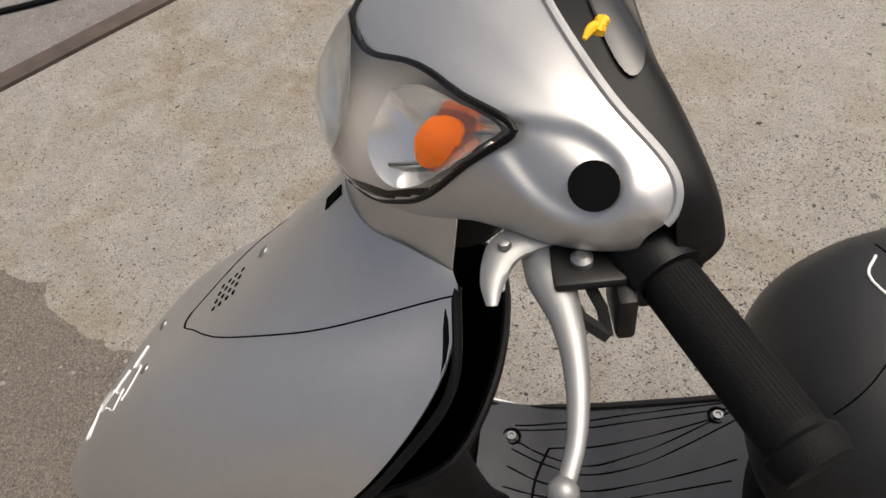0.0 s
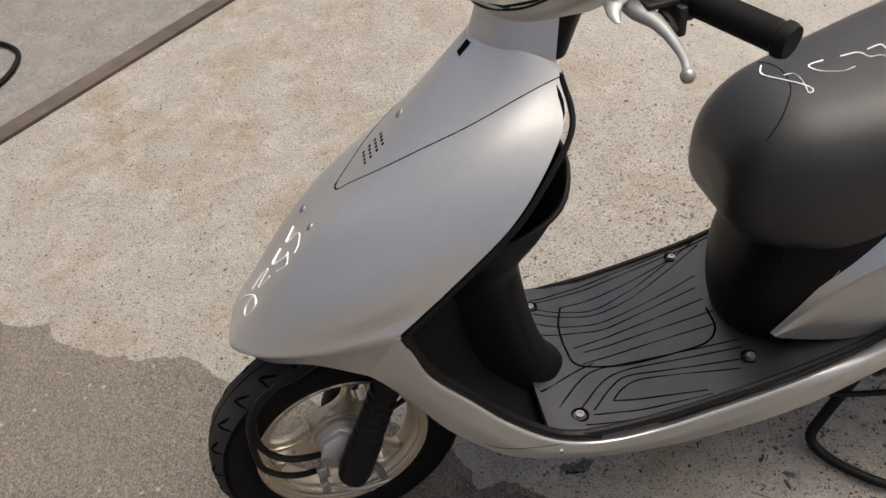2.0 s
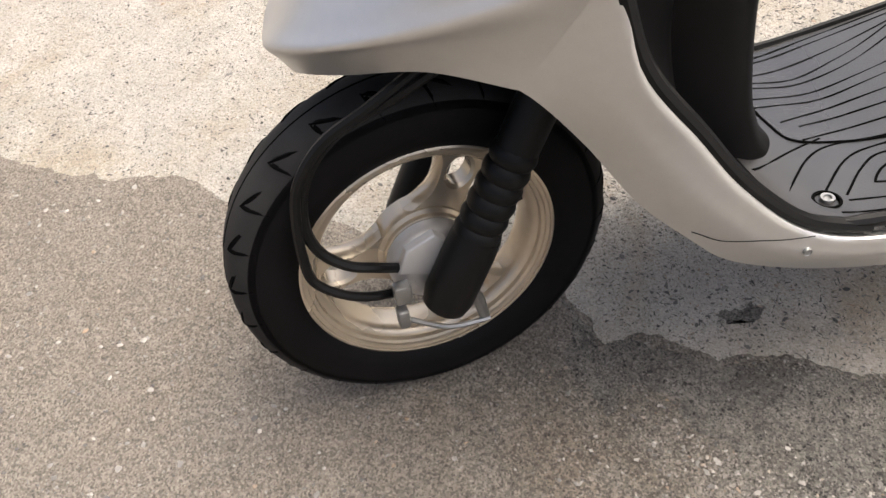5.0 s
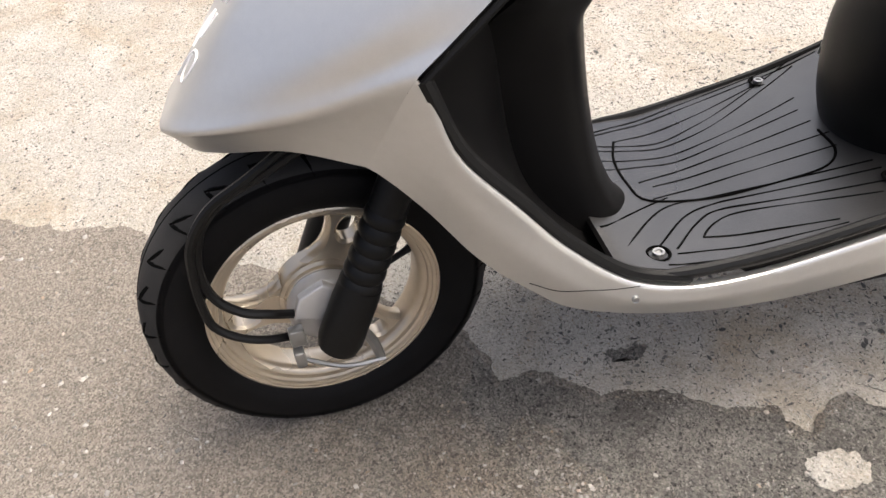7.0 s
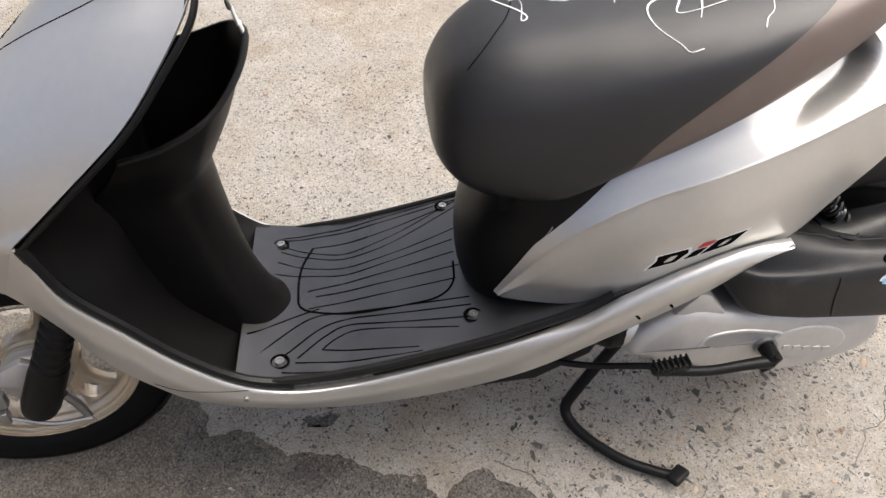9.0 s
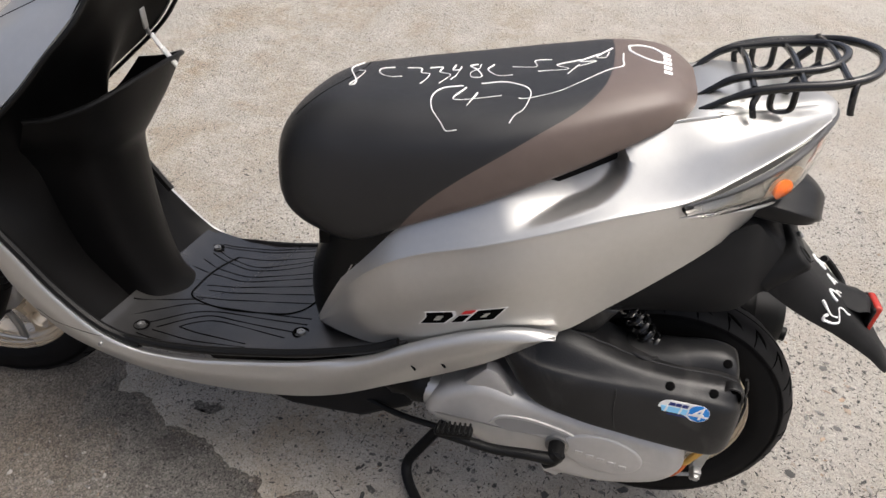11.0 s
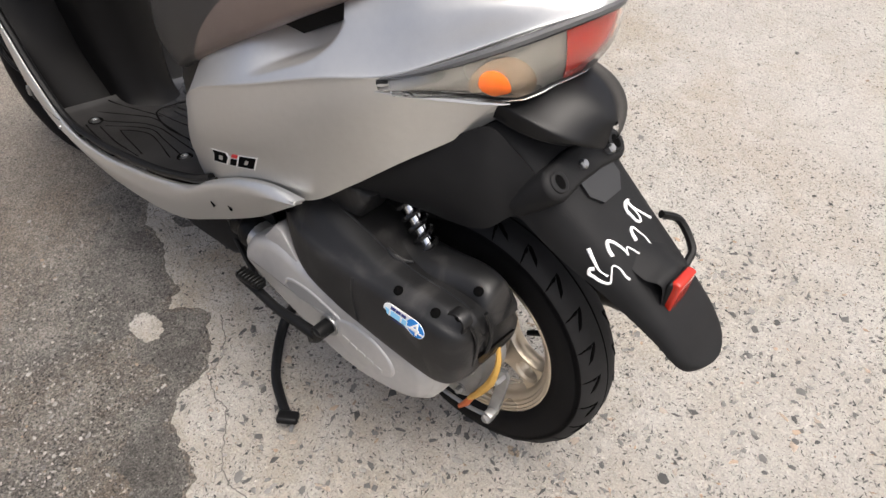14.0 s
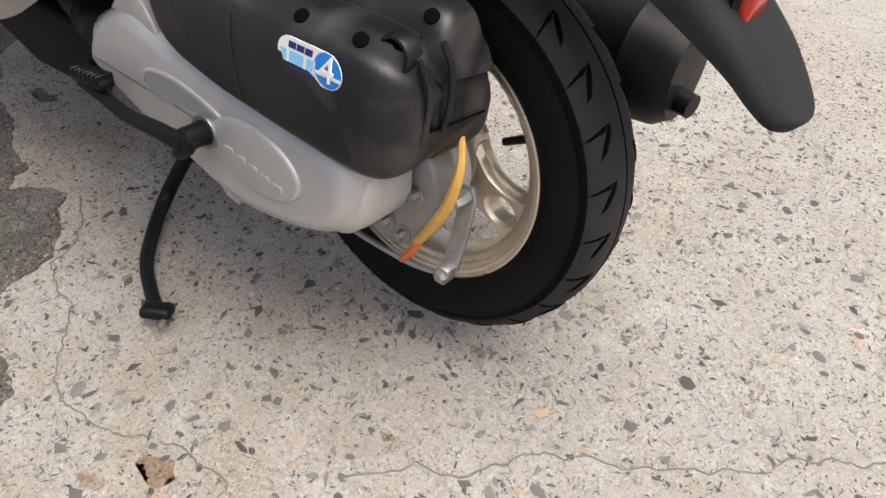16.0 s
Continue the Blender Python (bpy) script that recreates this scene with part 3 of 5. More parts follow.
# side skirts: (top x, top z, bottom x, bottom z)
SK = [(.125, .535, .075, .443), (.152, .462, .12, .402), (.2, .40, .163, .345), (.246, .343, .21, .3), (.308, .288, .257, .262), (.373, .265, .34, .234), (.448, .265, .43, .221), (.529, .279, .52, .222), (.647, .307, .62, .235), (.745, .345, .7, .262), (.80, .382, .78, .305), (.863, .419, .85, .345), (.918, .442, .91, .381), (.957, .45, .956, .415), (1.0, .449, .999, .447)]
for sgn in (1, -1):
    rows = []
    for k, (xt, zt, xb, zb) in enumerate(SK):
        w = 0.035 * max(0, 1 - k / 2.5)
        rows.append([(xt + .002, -.166, zt - .001), (xt, -.1765, zt + .001), (xt * .75 + xb * .25, -.1785 + w * .25, zt * .75 + zb * .25), (xt * .45 + xb * .55, -.1785 + w * .55, zt * .45 + zb * .55), (xb, -.169 + w, zb - .005)])
    e = [shield.at(u, 8) for u in (2, 1.5, .75, 0)]
    rows[0] = [tuple(e[0] + np.array((.002, .006, -.001)))] + [tuple(p) for p in e]
    lead = [shield.at(u, 7.4) for u in (2, 1.5, .75, 0)]
    for k, r in enumerate(rows[9:]):
        # the rear end lies over the body cover, with a flat ledge along its top
        f = min(1, (k + 1) / 3)
        out = -.011 * f * (1 if k < 4 else .8 if k == 4 else .3)
        z0, z4 = r[1][2], r[4][2]
        r[0] = (r[0][0], r[0][1] + out, z0 - .001)
        r[1] = (r[1][0], -.175 + out, z0)
        r[2] = (r[2][0], -.183 + out, z0 - min(.011, .3 * (z0 - z4)))
        r[3] = (r[3][0], -.18 + out, r[3][2])
        r[4] = (r[4][0], -.17 + .6 * out, z4)
    skirt_s = Surface([[tuple(lead[0])] + [tuple(p) for p in lead]] + rows)
    bm = thicken(skirt_s.mesh(78, 14, 1), 0.003, (.5, 0, .35))
    if sgn < 0:
        bm = mirror_y(bm)
        for v in bm.verts:
            k = min(1, max(0, (v.co.x - .12) / .2))
            v.co.z -= .036 * k
            v.co.y += .03 * k
    skirt = part("side_skirt", bm, SILVER, scooter, "silver painted lower side skirt")
    if sgn > 0:
        part("panel_seam", skirt_s.line([(0.208, -0.179, 0.303), (0.241, -0.179, 0.290), (0.282, -0.179, 0.285), (0.323, -0.179, 0.286)], .0005, 0), GROOVE, skirt)
    part("screw_hole", lathe([(0, -.001), (.003, -.001), (.0036, -.0015), (.004, .003)], 14, "y", (.316, -.1805 * sgn + (.03 if sgn < 0 else 0), .266 - (.036 if sgn < 0 else 0))), STEEL, skirt)
    if sgn > 0:
        for x, z in ((.82, .353), (.858, .372)):
            q = skirt_s.near((x, -.188, z))
            c_, n_ = skirt_s.at(*q), skirt_s.normal(*q)
            part("slot", tube([c_ + n_ * .0003 + np.array((-.003, 0, .0035)), c_ + n_ * .0003 + np.array((.003, 0, -.0035))], .0017, 8, per=1), GROOVE, skirt)

# inner leg shield, with the middle column and the pocket
inner_rows = [
    [(.335, 0, .80), (.335, -.03, .80), (.338, -.05, .80), (.346, -.07, .80)],
    [(.30, 0, .74), (.30, -.05, .74), (.31, -.10, .745), (.345, -.128, .755)],
    [(.25, 0, .66), (.25, -.08, .655), (.24, -.13, .655), (.267, -.168, .661)],
    [(.22, 0, .59), (.22, -.08, .58), (.19, -.135, .585), (.197, -.17, .597)],
    [(.21, 0, .50), (.21, -.08, .49), (.15, -.14, .51), (.126, -.168, .533)],
    [(.215, 0, .42), (.215, -.08, .41), (.185, -.14, .425), (.165, -.168, .44)],
    [(.24, 0, .34), (.24, -.08, .335), (.235, -.14, .34), (.24, -.168, .348)],
    [(.30, 0, .262), (.30, -.08, .262), (.30, -.14, .27), (.305, -.168, .286)],
    [(.36, 0, .24), (.36, -.08, .24), (.36, -.14, .242), (.37, -.168, .25)]]
inner_bm = Surface(both(inner_rows)).mesh(48, 36)
for v in inner_bm.verts:
    # its lower edge follows the floor, which drops towards the right
    k = min(1, max(0, (.45 - v.co.z) / .15)) * max(0, v.co.y)
    v.co.z -= .14 * k
    v.co.y += .16 * k
inner = part("inner_shield", thicken(inner_bm, 0.003, (-.6, 0, .3)), INNER, scooter, "black plastic inner leg shield")
rim_pts = [(.35, -.084, .795), (.349, -.135, .757), (.315, -.161, .712), (.271, -.174, .661), (.2, -.176, .597), (.128, -.172, .532)]
for s in (1, -1):
    part("edge_moulding", tube([(x + .004, y * s * .985, z) for x, y, z in rim_pts], 0.0035, 8), BLACK, inner)
    part("edge_moulding", tube([(x + .004, -.168 * s, z + .004) for x, z in ((.128, .53), (.152, .462), (.2, .40), (.246, .343), (.308, .29), (.373, .268))[:6 if s > 0 else 4]], 0.007, 8), BLACK, inner)
col_rows = []
for x, z, w, d, e in ((.372, .66, .128, 1.0, -.05), (.346, .597, .114, 1.0, -.025), (.322, .55, .098, .95, -.005), (.305, .518, .088, .9, 0), (.306, .48, .08, .85, .008), (.315, .405, .07, .8, .008), (.328, .34, .063, .75, .006), (.342, .3, .058, .75, .004), (.356, .274, .056, .75, 0), (.376, .252, .058, .75, 0)):
    col_rows.append([(x, 0, z), (x - .007, -w * .5, z + .1 * e), (x - .032 * d, -w * .92, z + .4 * e), (x - .08 * d, -w * 1.06, z + .8 * e), (x - .125, -w * 1.1, z + e)])
pk = Surface(both(col_rows))
part("centre_column", thicken(pk.mesh(48, 44), 0.004, (.1, 0, .4)), INNER, inner, "black centre column with open glove pocket")
part("pocket_rim", tube([pk.at(0, v) for v in np.linspace(0, 8, 33)], 0.004, 8, per=0), BLACK, inner)
part("screw", lathe([(0, .004), (.004, .004), (.006, .002), (.006, -.004)], 12, "x", (.301, .024, .452)), STEEL, inner)


key = part("key", merge(rbox((.362, 0, .728), (.0025, .012, .03), .001, 1, (8, 0, 0)), tube([(.362, .002, .714), (.363, .006, .704)], .003, 8, per=1)), STEEL, inner, "steel key in the ignition")
part("key_tag", merge(rbox((.365, .018, .69), (.003, .008, .034), .001, 1, (38, 0, 0)), rbox((.367, .042, .66), (.004, .009, .048), .0015, 1, (40, 0, 0))), WHITE, key, "pale tag hanging from the key")

# floor board
def floor_z(x):
    return float(np.interp(x, [.305, .33, .373, .448, .529, .647, .745, .82], [.275, .265, .2595, .262, .276, .302, .335, .375]))


def floor_at(x, y):
    return floor_z(x) - .1 * y + .001


fl = Surface([[(x, y, floor_at(x, y)) for y in (-.17, -.1, 0, .1, .2)] for x in (.305, .325, .37, .41, .45, .5, .55, .6, .65, .7, .75, .80)], (.55, 0, -2))
floor_board = part("floor_board", thicken(fl.mesh(44, 16), 0.006, (.55, 0, -2)), FLOOR, scooter, "scuffed black ribbed plastic floor board")
part("edge_moulding", tube([(x, -.168, floor_at(x, -.168) + .002) for x in (.33, .37, .42, .48, .54, .64, .74, .79)], [.003, .0065, .006, .006, .006, .006, .006, .006], 8), BLACK, floor_board)
part("edge_moulding", tube([(x, .198, floor_at(x, .2)) for x in (.37, .4, .46, .54, .64, .74, .79)], [.001, .004, .006, .006, .006, .006, .006], 8), BLACK, floor_board)
RIBS = [
    [(.348, .139), (.392, .116), (.447, .101), (.504, .115), (.556, .136), (.667, .193)],
    [(.348, .122), (.395, .101), (.443, .088), (.505, .097), (.567, .124), (.666, .177)],
    [(.344, .094), (.394, .073), (.45, .064), (.518, .074), (.589, .09), (.629, .102)],
    [(.34, .063), (.396, .053), (.452, .046), (.527, .058), (.618, .072)],
    [(.392, .016), (.459, .026), (.533, .033), (.616, .04)],
    [(.404, .001), (.468, .006), (.538, .007), (.619, .005)],
    [(.394, -.025), (.459, -.019), (.54, -.02), (.611, -.024)],
    [(.312, -.078), (.371, -.042), (.41, -.028)],
    [(.329, -.115), (.38, -.059), (.419, -.043), (.478, -.048), (.553, -.06), (.623, -.072)],
    [(.36, -.122), (.409, -.074), (.448, -.059), (.498, -.065), (.622, -.089)],
    [(.381, -.126), (.418, -.089), (.45, -.072), (.505, -.084), (.621, -.114)],
    [(.544, -.146), (.476, -.129), (.422, -.117), (.416, -.113), (.436, -.094), (.465, -.086), (.523, -.101), (.6, -.127)],
    [(.378, -.134), (.445, -.144), (.548, -.155)],
    [(.361, -.151), (.439, -.16), (.578, -.164)],
    [(.35, .161), (.433, .172), (.534, .184), (.702, .194)],
    [(.356, .154), (.447, .162), (.545, .173), (.702, .186)],
    [(.398, .127), (.457, .131), (.521, .142), (.609, .165)]]
for rib in RIBS:
    part("groove", tube([(x, y, floor_at(x, y) - .0009) for x, y in smooth_path(rib, 5)], 0.0017, 5, per=0), GROOVE, floor_board)
part("panel_seam", tube([(x, y, floor_at(x, y)) for x, y in smooth_path([(.398, .127), (.382, .078), (.378, .018), (.389, -.027), (.462, -.049), (.533, -.056), (.58, -.056), (.605, -.032), (.612, .016)], 5)], .0018, 5, per=0), GROOVE, floor_board)
for x, y in ((.358, -.131), (.621, -.112), (.347, .142), (.616, .17)):
    z = floor_at(x, y)
    part("bolt_cup", lathe([(.0135, .001), (.012, .002), (.0105, .0015), (.009, -.004)], 18, "z", (x, y, z)), GROOVE, floor_board)
    part("bolt", lathe([(0, .002), (.003, .002), (.004, .004), (.0065, .004), (.0065, -.003)], 12, "z", (x, y, z)), STEEL, floor_board, "shiny steel floor bolt")

# seat base cover
cover_rows = []
for z, xf, w, xs in ((.262, .63, .10, .76), (.30, .612, .112, .75), (.345, .604, .12, .74), (.40, .606, .128, .75), (.455, .622, .135, .79), (.50, .632, .138, .82), (.55, .66, .14, .85)):
    xf += .008
    cover_rows.append([(xf, 0, z), (xf + .012, -w * .5, z), (xf + .045, -w * .85, z), (xf + .09, -w, z), (xs, -w - .006, z), (xs + .12, -w - .008, z)])
base = part("seat_base_cover", thicken(Surface(both(cover_rows)).mesh(24, 50), 0.003, (.8, 0, .4)), BLACK, scooter, "black plastic cover under the seat")

# seat: x, top, bottom, half width
SE = [(.575, .585, .566, .02), (.581, .618, .532, .066), (.606, .654, .505, .102), (.651, .684, .492, .127), (.716, .70, .512, .144), (.79, .714, .556, .158), (.87, .729, .602, .167), (.95, .746, .648, .162), (1.02, .762, .686, .142), (1.075, .764, .713, .112), (1.11, .748, .722, .075), (1.122, .735, .728, .03)]
rows = []
for x, zt, zb, w in SE:
    h = zt - zb
    r = []
    for a in np.linspace(0, math.pi, 11):
        cs, sn = math.cos(a), math.sin(a)
        e = 0.62
        yy = w * (abs(cs) ** e) * (1 if cs > 0 else -1)
        r.append((x, yy, zb + h * (0.22 + 0.78 * abs(sn) ** e)))
    q = .84 if x < .69 else .94
    rows.append([(x, 0, zb), (x, w * .55, zb), (x, w * q, zb + (.05 * h if x < .69 else 0))] + r + [(x, -w * q, zb + (.05 * h if x < .69 else 0)), (x, -w * .55, zb), (x, 0, zb)])
seat_s = Surface(rows)
seat_bm = seat_s.mesh(99, 80)
bmesh.ops.holes_fill(seat_bm, edges=[e for e in seat_bm.edges if e.is_boundary], sides=0)


BORDER = np.array(smooth_path([(.5, .745), (.53, .762), (.547, .776), (.571, .791), (.594, .808), (.62, .832), (.648, .862), (.679, .9), (.71, .94), (.74, .985), (.78, 1.035)], 6))


def border(z):
    return float(np.interp(z, BORDER[:, 0], BORDER[:, 1]))


def split(bm, keep_front):
    """Cuts the seat along the curved border between its two vinyls."""
    c = bm.copy()
    for v in c.verts:
        v.co.x -= border(v.co.z)
    bmesh.ops.bisect_plane(c, geom=c.verts[:] + c.edges[:] + c.faces[:], plane_co=(0, 0, 0), plane_no=(1, 0, 0), clear_outer=keep_front, clear_inner=not keep_front)
    for v in c.verts:
        v.co.x += border(v.co.z)
    return c


seat = part("seat", split(seat_bm, True), VINYL, scooter, "black vinyl seat with white marker writing")
part("rear_panel", split(seat_bm, False), BROWN, seat, "brown vinyl side and rear seat panel")
seat_s.inside = np.array((.85, 0, .62))
written(seat, seat_s, "GC33", [[(3.28, 7.11), (3.12, 7.54), (3.54, 8.46), (3.44, 8.6), (3.54, 8.18), (3.54, 7.89), (3.38, 7.82)], [(4.13, 7.82), (3.86, 7.82), (3.92, 8.11), (4.18, 8.32), (4.4, 8.32)], [(4.4, 7.89), (4.66, 7.96), (4.72, 8.18), (4.88, 8.25), (4.88, 8.46), (4.82, 8.67)], [(4.82, 7.96), (5.04, 7.96), (5.04, 8.18), (5.25, 8.32), (5.2, 8.53), (5.14, 8.67)]], .0011, "white handwritten lot number")
written(seat, seat_s, "98(", [[(5.25, 7.89), (5.25, 8.11), (5.36, 8.11), (5.36, 7.96), (5.36, 8.32), (5.3, 8.53)], [(5.62, 7.89), (5.51, 7.96), (5.67, 8.18), (5.78, 8.46), (5.62, 8.46), (5.57, 8.25), (5.67, 8.11), (5.67, 7.89)], [(5.89, 7.96), (5.83, 8.18), (6.05, 8.46), (6.26, 8.46)]], .0011, "white handwritten lot number")
written(seat, seat_s, "5329", [[(6.79, 7.89), (6.53, 7.89), (6.58, 8.18), (6.21, 8.11)], [(7.27, 8.04), (6.9, 8.18), (7.11, 8.39), (6.63, 8.39)], [(7.59, 7.82), (7.27, 8.11), (7.54, 8.18), (7.27, 8.32), (7.27, 8.25), (7.11, 8.6)], [(7.8, 7.54), (7.54, 7.96), (7.7, 8.04), (7.75, 7.75)]], .001, "white handwritten lot number")
written(seat, seat_s, "_", [[(8.02, 7.89), (8.02, 8.25), (8.02, 8.53), (7.75, 8.67), (7.38, 9.03), (7.01, 9.46), (6.58, 9.67), (6.47, 9.6)]], .001, "long white marker stroke")
written(seat, seat_s, "(44)", [[(5.57, 8.82), (5.25, 8.89), (5.14, 9.24), (5.2, 9.88), (5.41, 10.59), (5.51, 10.95), (5.67, 10.95)], [(5.62, 8.89), (5.51, 9.46), (6.21, 9.38)], [(5.83, 9.17), (5.73, 9.81)], [(5.83, 8.75), (6.21, 8.75), (6.53, 9.03), (6.63, 9.46), (6.58, 10.24), (6.47, 10.52), (6.42, 10.88)]], .0011, "white handwritten numeral")
part("printed_ring", tube([seat_s.at(*q) for q in smooth_path([(8.12, 7.4), (8.18, 7.75), (8.55, 8.18), (8.87, 8.25), (8.92, 7.75), (8.66, 7.4), (8.34, 7.33), (8.12, 7.4)], 6)], .0017, 6, per=0), CHALK, seat)
for v in (7.5, 7.8, 8.1, 8.4, 8.7):
    part("printed_bar", seat_s.patch([seat_s.at(*q) for q in [(8.88, v + .2), (9.08, v + .23), (9.11, v + .05), (8.88, v)]], .0006, .0008, 3), CHALK, seat)
part("stitched_seam", seat_s.line([(.673, .073, .68), (.679, .031, .69), (.667, -.018, .69), (.643, -.051, .68), (.615, -.07, .65)], .0007, 0.0), GROOVE, seat)
seat_bm.free()

tub = Surface([[(x, y * w, zb + (.012 if abs(y) < .76 else -.02)) for y in (-.78, -.74, -.4, 0, .4, .74, .78)] for x, zt, zb, w in SE[3:-1]], (.85, 0, .3))
part("seat_tub", thicken(tub.mesh(28, 24), .003, (.85, 0, .3)), INNER, scooter, "black plastic tub under the seat")

# body covers and tail
body_rows = [
    [(.649, -.107, .345), (.652, -.11, .343), (.655, -.112, .341), (.66, -.113, .338)],
    [(.672, -.12, .396), (.682, -.123, .39), (.69, -.13, .368), (.70, -.132, .343)],
    [(.701, -.129, .451), (.714, -.142, .446), (.727, -.153, .40), (.745, -.15, .352)],
    [(.74, -.136, .505), (.76, -.163, .497), (.778, -.172, .44), (.80, -.163, .373)],
    [(.789, -.142, .562), (.812, -.174, .532), (.826, -.183, .468), (.842, -.173, .402)],
    [(.86, -.145, .609), (.884, -.187, .566), (.903, -.191, .502), (.925, -.172, .43)],
    [(.933, -.14, .648), (.96, -.185, .597), (.975, -.184, .53), (1.0, -.162, .442)],
    [(1.0, -.127, .684), (1.04, -.172, .628), (1.05, -.165, .56), (1.06, -.145, .485)],
    [(1.07, -.105, .717), (1.12, -.146, .65), (1.125, -.14, .60), (1.125, -.128, .54)]]
tail_rows = [
    [(1.13, -.095, .735), (1.175, -.118, .678), (1.18, -.115, .632), (1.18, -.10, .583)],
    [(1.20, -.07, .742), (1.235, -.078, .712), (1.235, -.072, .66), (1.226, -.058, .622)],
    [(1.266, -.026, .7415), (1.272, -.034, .729), (1.24, -.042, .67), (1.232, -.036, .625)]]
def creased(r):
    """Top, crease, middle, bottom, with a firm edge at the crease and a swelling above it towards the tail."""
    t, c, m, b = (np.array(p) for p in r)
    tucked = np.array((0, .75 * max(0, abs(t[1]) - .1) * min(1, max(0, (t[0] - .77) / .09)) + .001, .001))
    swell = np.array((0, -.005, .007)) * min(1, max(0, (t[0] - 1.0) / .13)) * min(1, max(0, (1.28 - t[0]) / .08))
    return [tuple(p) for p in (t + tucked, t, t * .5 + c * .5 + swell, t * .08 + c * .92, c, c * .9 + m * .1, c * .45 + m * .55 + np.array((0, -.002, 0)), m, m * .5 + b * .5, b)]


all_rows = [creased(r) for r in body_rows + tail_rows]
body_s = Surface(all_rows, (.9, 0, .5))
body_r = Surface([[(x, -y, z) for x, y, z in r] for r in all_rows])


RECESS_AT, RECESS_ALONG = np.array((.985, -.145, .66)), np.array((.87, .19, .456))
RECESS_DOWN = np.cross(np.cross(RECESS_ALONG, (0, -.5, -.85)), RECESS_ALONG)


def eased(k):
    k = min(1, max(0, k))
    return k * k * (3 - 2 * k)


def dented(bm, s):
    """Scoops the hand recess out of a side cover's upper edge: a firm rim below and behind, fading out forwards."""
    m = np.array((1, s, 1))
    for v in bm.verts:
        q = np.array(v.co) * m - RECESS_AT
        a, b = q @ RECESS_ALONG, max(0, q @ RECESS_DOWN)
        k = eased((1 - math.hypot(max(a, 0) / .068, b / .039)) / .3) * eased((a + .1) / .1)
        v.co += Vector((0, s, -.12)) * .034 * k
    return bm


body = part("body_cover", thicken(dented(body_s.mesh(190, 112), 1), 0.003, (.9, 0, .5)), SILVER, scooter, "silver painted rear body cover")
part("body_cover", thicken(dented(body_r.mesh(120, 72), -1), 0.003, (.9, 0, .5)), SILVER, scooter, "silver painted rear body cover")
deck = Surface(both([
    [(1.05, 0, .703), (1.05, -.05, .701), (1.053, -.08, .697), (1.06, -.098, .691)],
    [(1.13, 0, .755), (1.13, -.05, .753), (1.13, -.08, .7462), (1.131, -.0948, .7338)],
    [(1.20, 0, .755), (1.20, -.04, .753), (1.20, -.06, .7485), (1.201, -.0697, .7405)],
    [(1.25, 0, .751), (1.25, -.02, .75), (1.247, -.032, .747), (1.243, -.0417, .7402)],
    [(1.278, 0, .743), (1.275, -.012, .7425), (1.271, -.02, .741), (1.266, -.0285, .738)],
    [(1.284, 0, .731), (1.281, -.016, .731), (1.277, -.026, .73), (1.271, -.034, .727)]]))
part("tail_deck", thicken(deck.mesh(24, 24), 0.003, (1.15, 0, .5)), SILVER, scooter, "silver painted tail top")

lamp_top = [(1.114, -.149, .643), (1.164, -.135, .668), (1.215, -.105, .695), (1.25, -.062, .714), (1.279, 0, .731)]
lamp_low = [(1.114, -.152, .6405), (1.17, -.121, .6425), (1.231, -.0735, .6425), (1.247, -.034, .651), (1.256, 0, .656)]
lrows = []
for a, b in zip(lamp_top, lamp_low):
    a, b = np.array(a), np.array(b)
    lrows.append([a, a * .5 + b * .5 + np.array((.006, -.006 if a[1] else 0, -.004)), b])
lrows = lrows + [[p * (1, -1, 1) for p in r] for r in reversed(lrows[:-1])]
lens = Surface(lrows, (1.1, 0, .62))
lamp = part("tail_lamp", thicken(lens.mesh(64, 8, 0.0, 8.0), 0.004, (1.1, 0, .62)), mat("lamp_housing", (0.25, 0.24, 0.22), 0.3, 0.6), scooter, "clear, amber and red tail lamp")


def lens_piece(a, b, lift, t, v0=.08, v1=1.92):
    bm = bmesh.new()
    vs = [[bm.verts.new(lens.at(u, v) + lift * lens.normal(u, v)) for v in np.linspace(v0, v1, 9)] for u in np.linspace(a, b, 21)]
    for p, q in zip(vs, vs[1:]):
        for k in range(8):
            bm.faces.new((p[k], q[k], q[k + 1], p[k + 1]))
    return thicken(bm, t, (1.1, 0, .62))


part("reflector_red", lens_piece(3.25, 4.75, .002, .001), RED, lamp)
for m_ in (1, -1):
    uc = 4 - 1.95 * m_
    part("signal_bowl", lens.patch([lens.at(uc + .55 * math.cos(a), 1.05 + .82 * math.sin(a)) for a in np.linspace(0, 2 * math.pi, 20, endpoint=False)], .0025, .001, 5, .0015), mat("frosted_bowl", (.4, .31, .22), .25, .7), lamp)
    part("bulb_cover", lens.patch([lens.at(uc - m_ * .18 + .22 * math.cos(a), .95 + .45 * math.sin(a)) for a in np.linspace(0, 2 * math.pi, 16, endpoint=False)], .005, .003, 4, -.0015), AMBER, lamp, "amber signal bulb cover")
part("lens", lens_piece(.3, 7.7, .007, .002), CLEAR, lamp).visible_shadow = False
part("gasket", tube([lens.at(u, 0) + .003 * lens.normal(u, .02) for u in np.linspace(.05, 7.95, 65)], [.001, .003, .0042, .0046, .0046, .0046, .0046, .0046, .0042, .003, .001], 8, per=0), mat("grey_gasket", (.075, .075, .077), .35), lamp)
part("gasket", tube([lens.at(u, 2) + .003 * lens.normal(u, 1.98) for u in np.linspace(0, 8, 65)], 0.003, 8, per=0), BLACK, lamp)

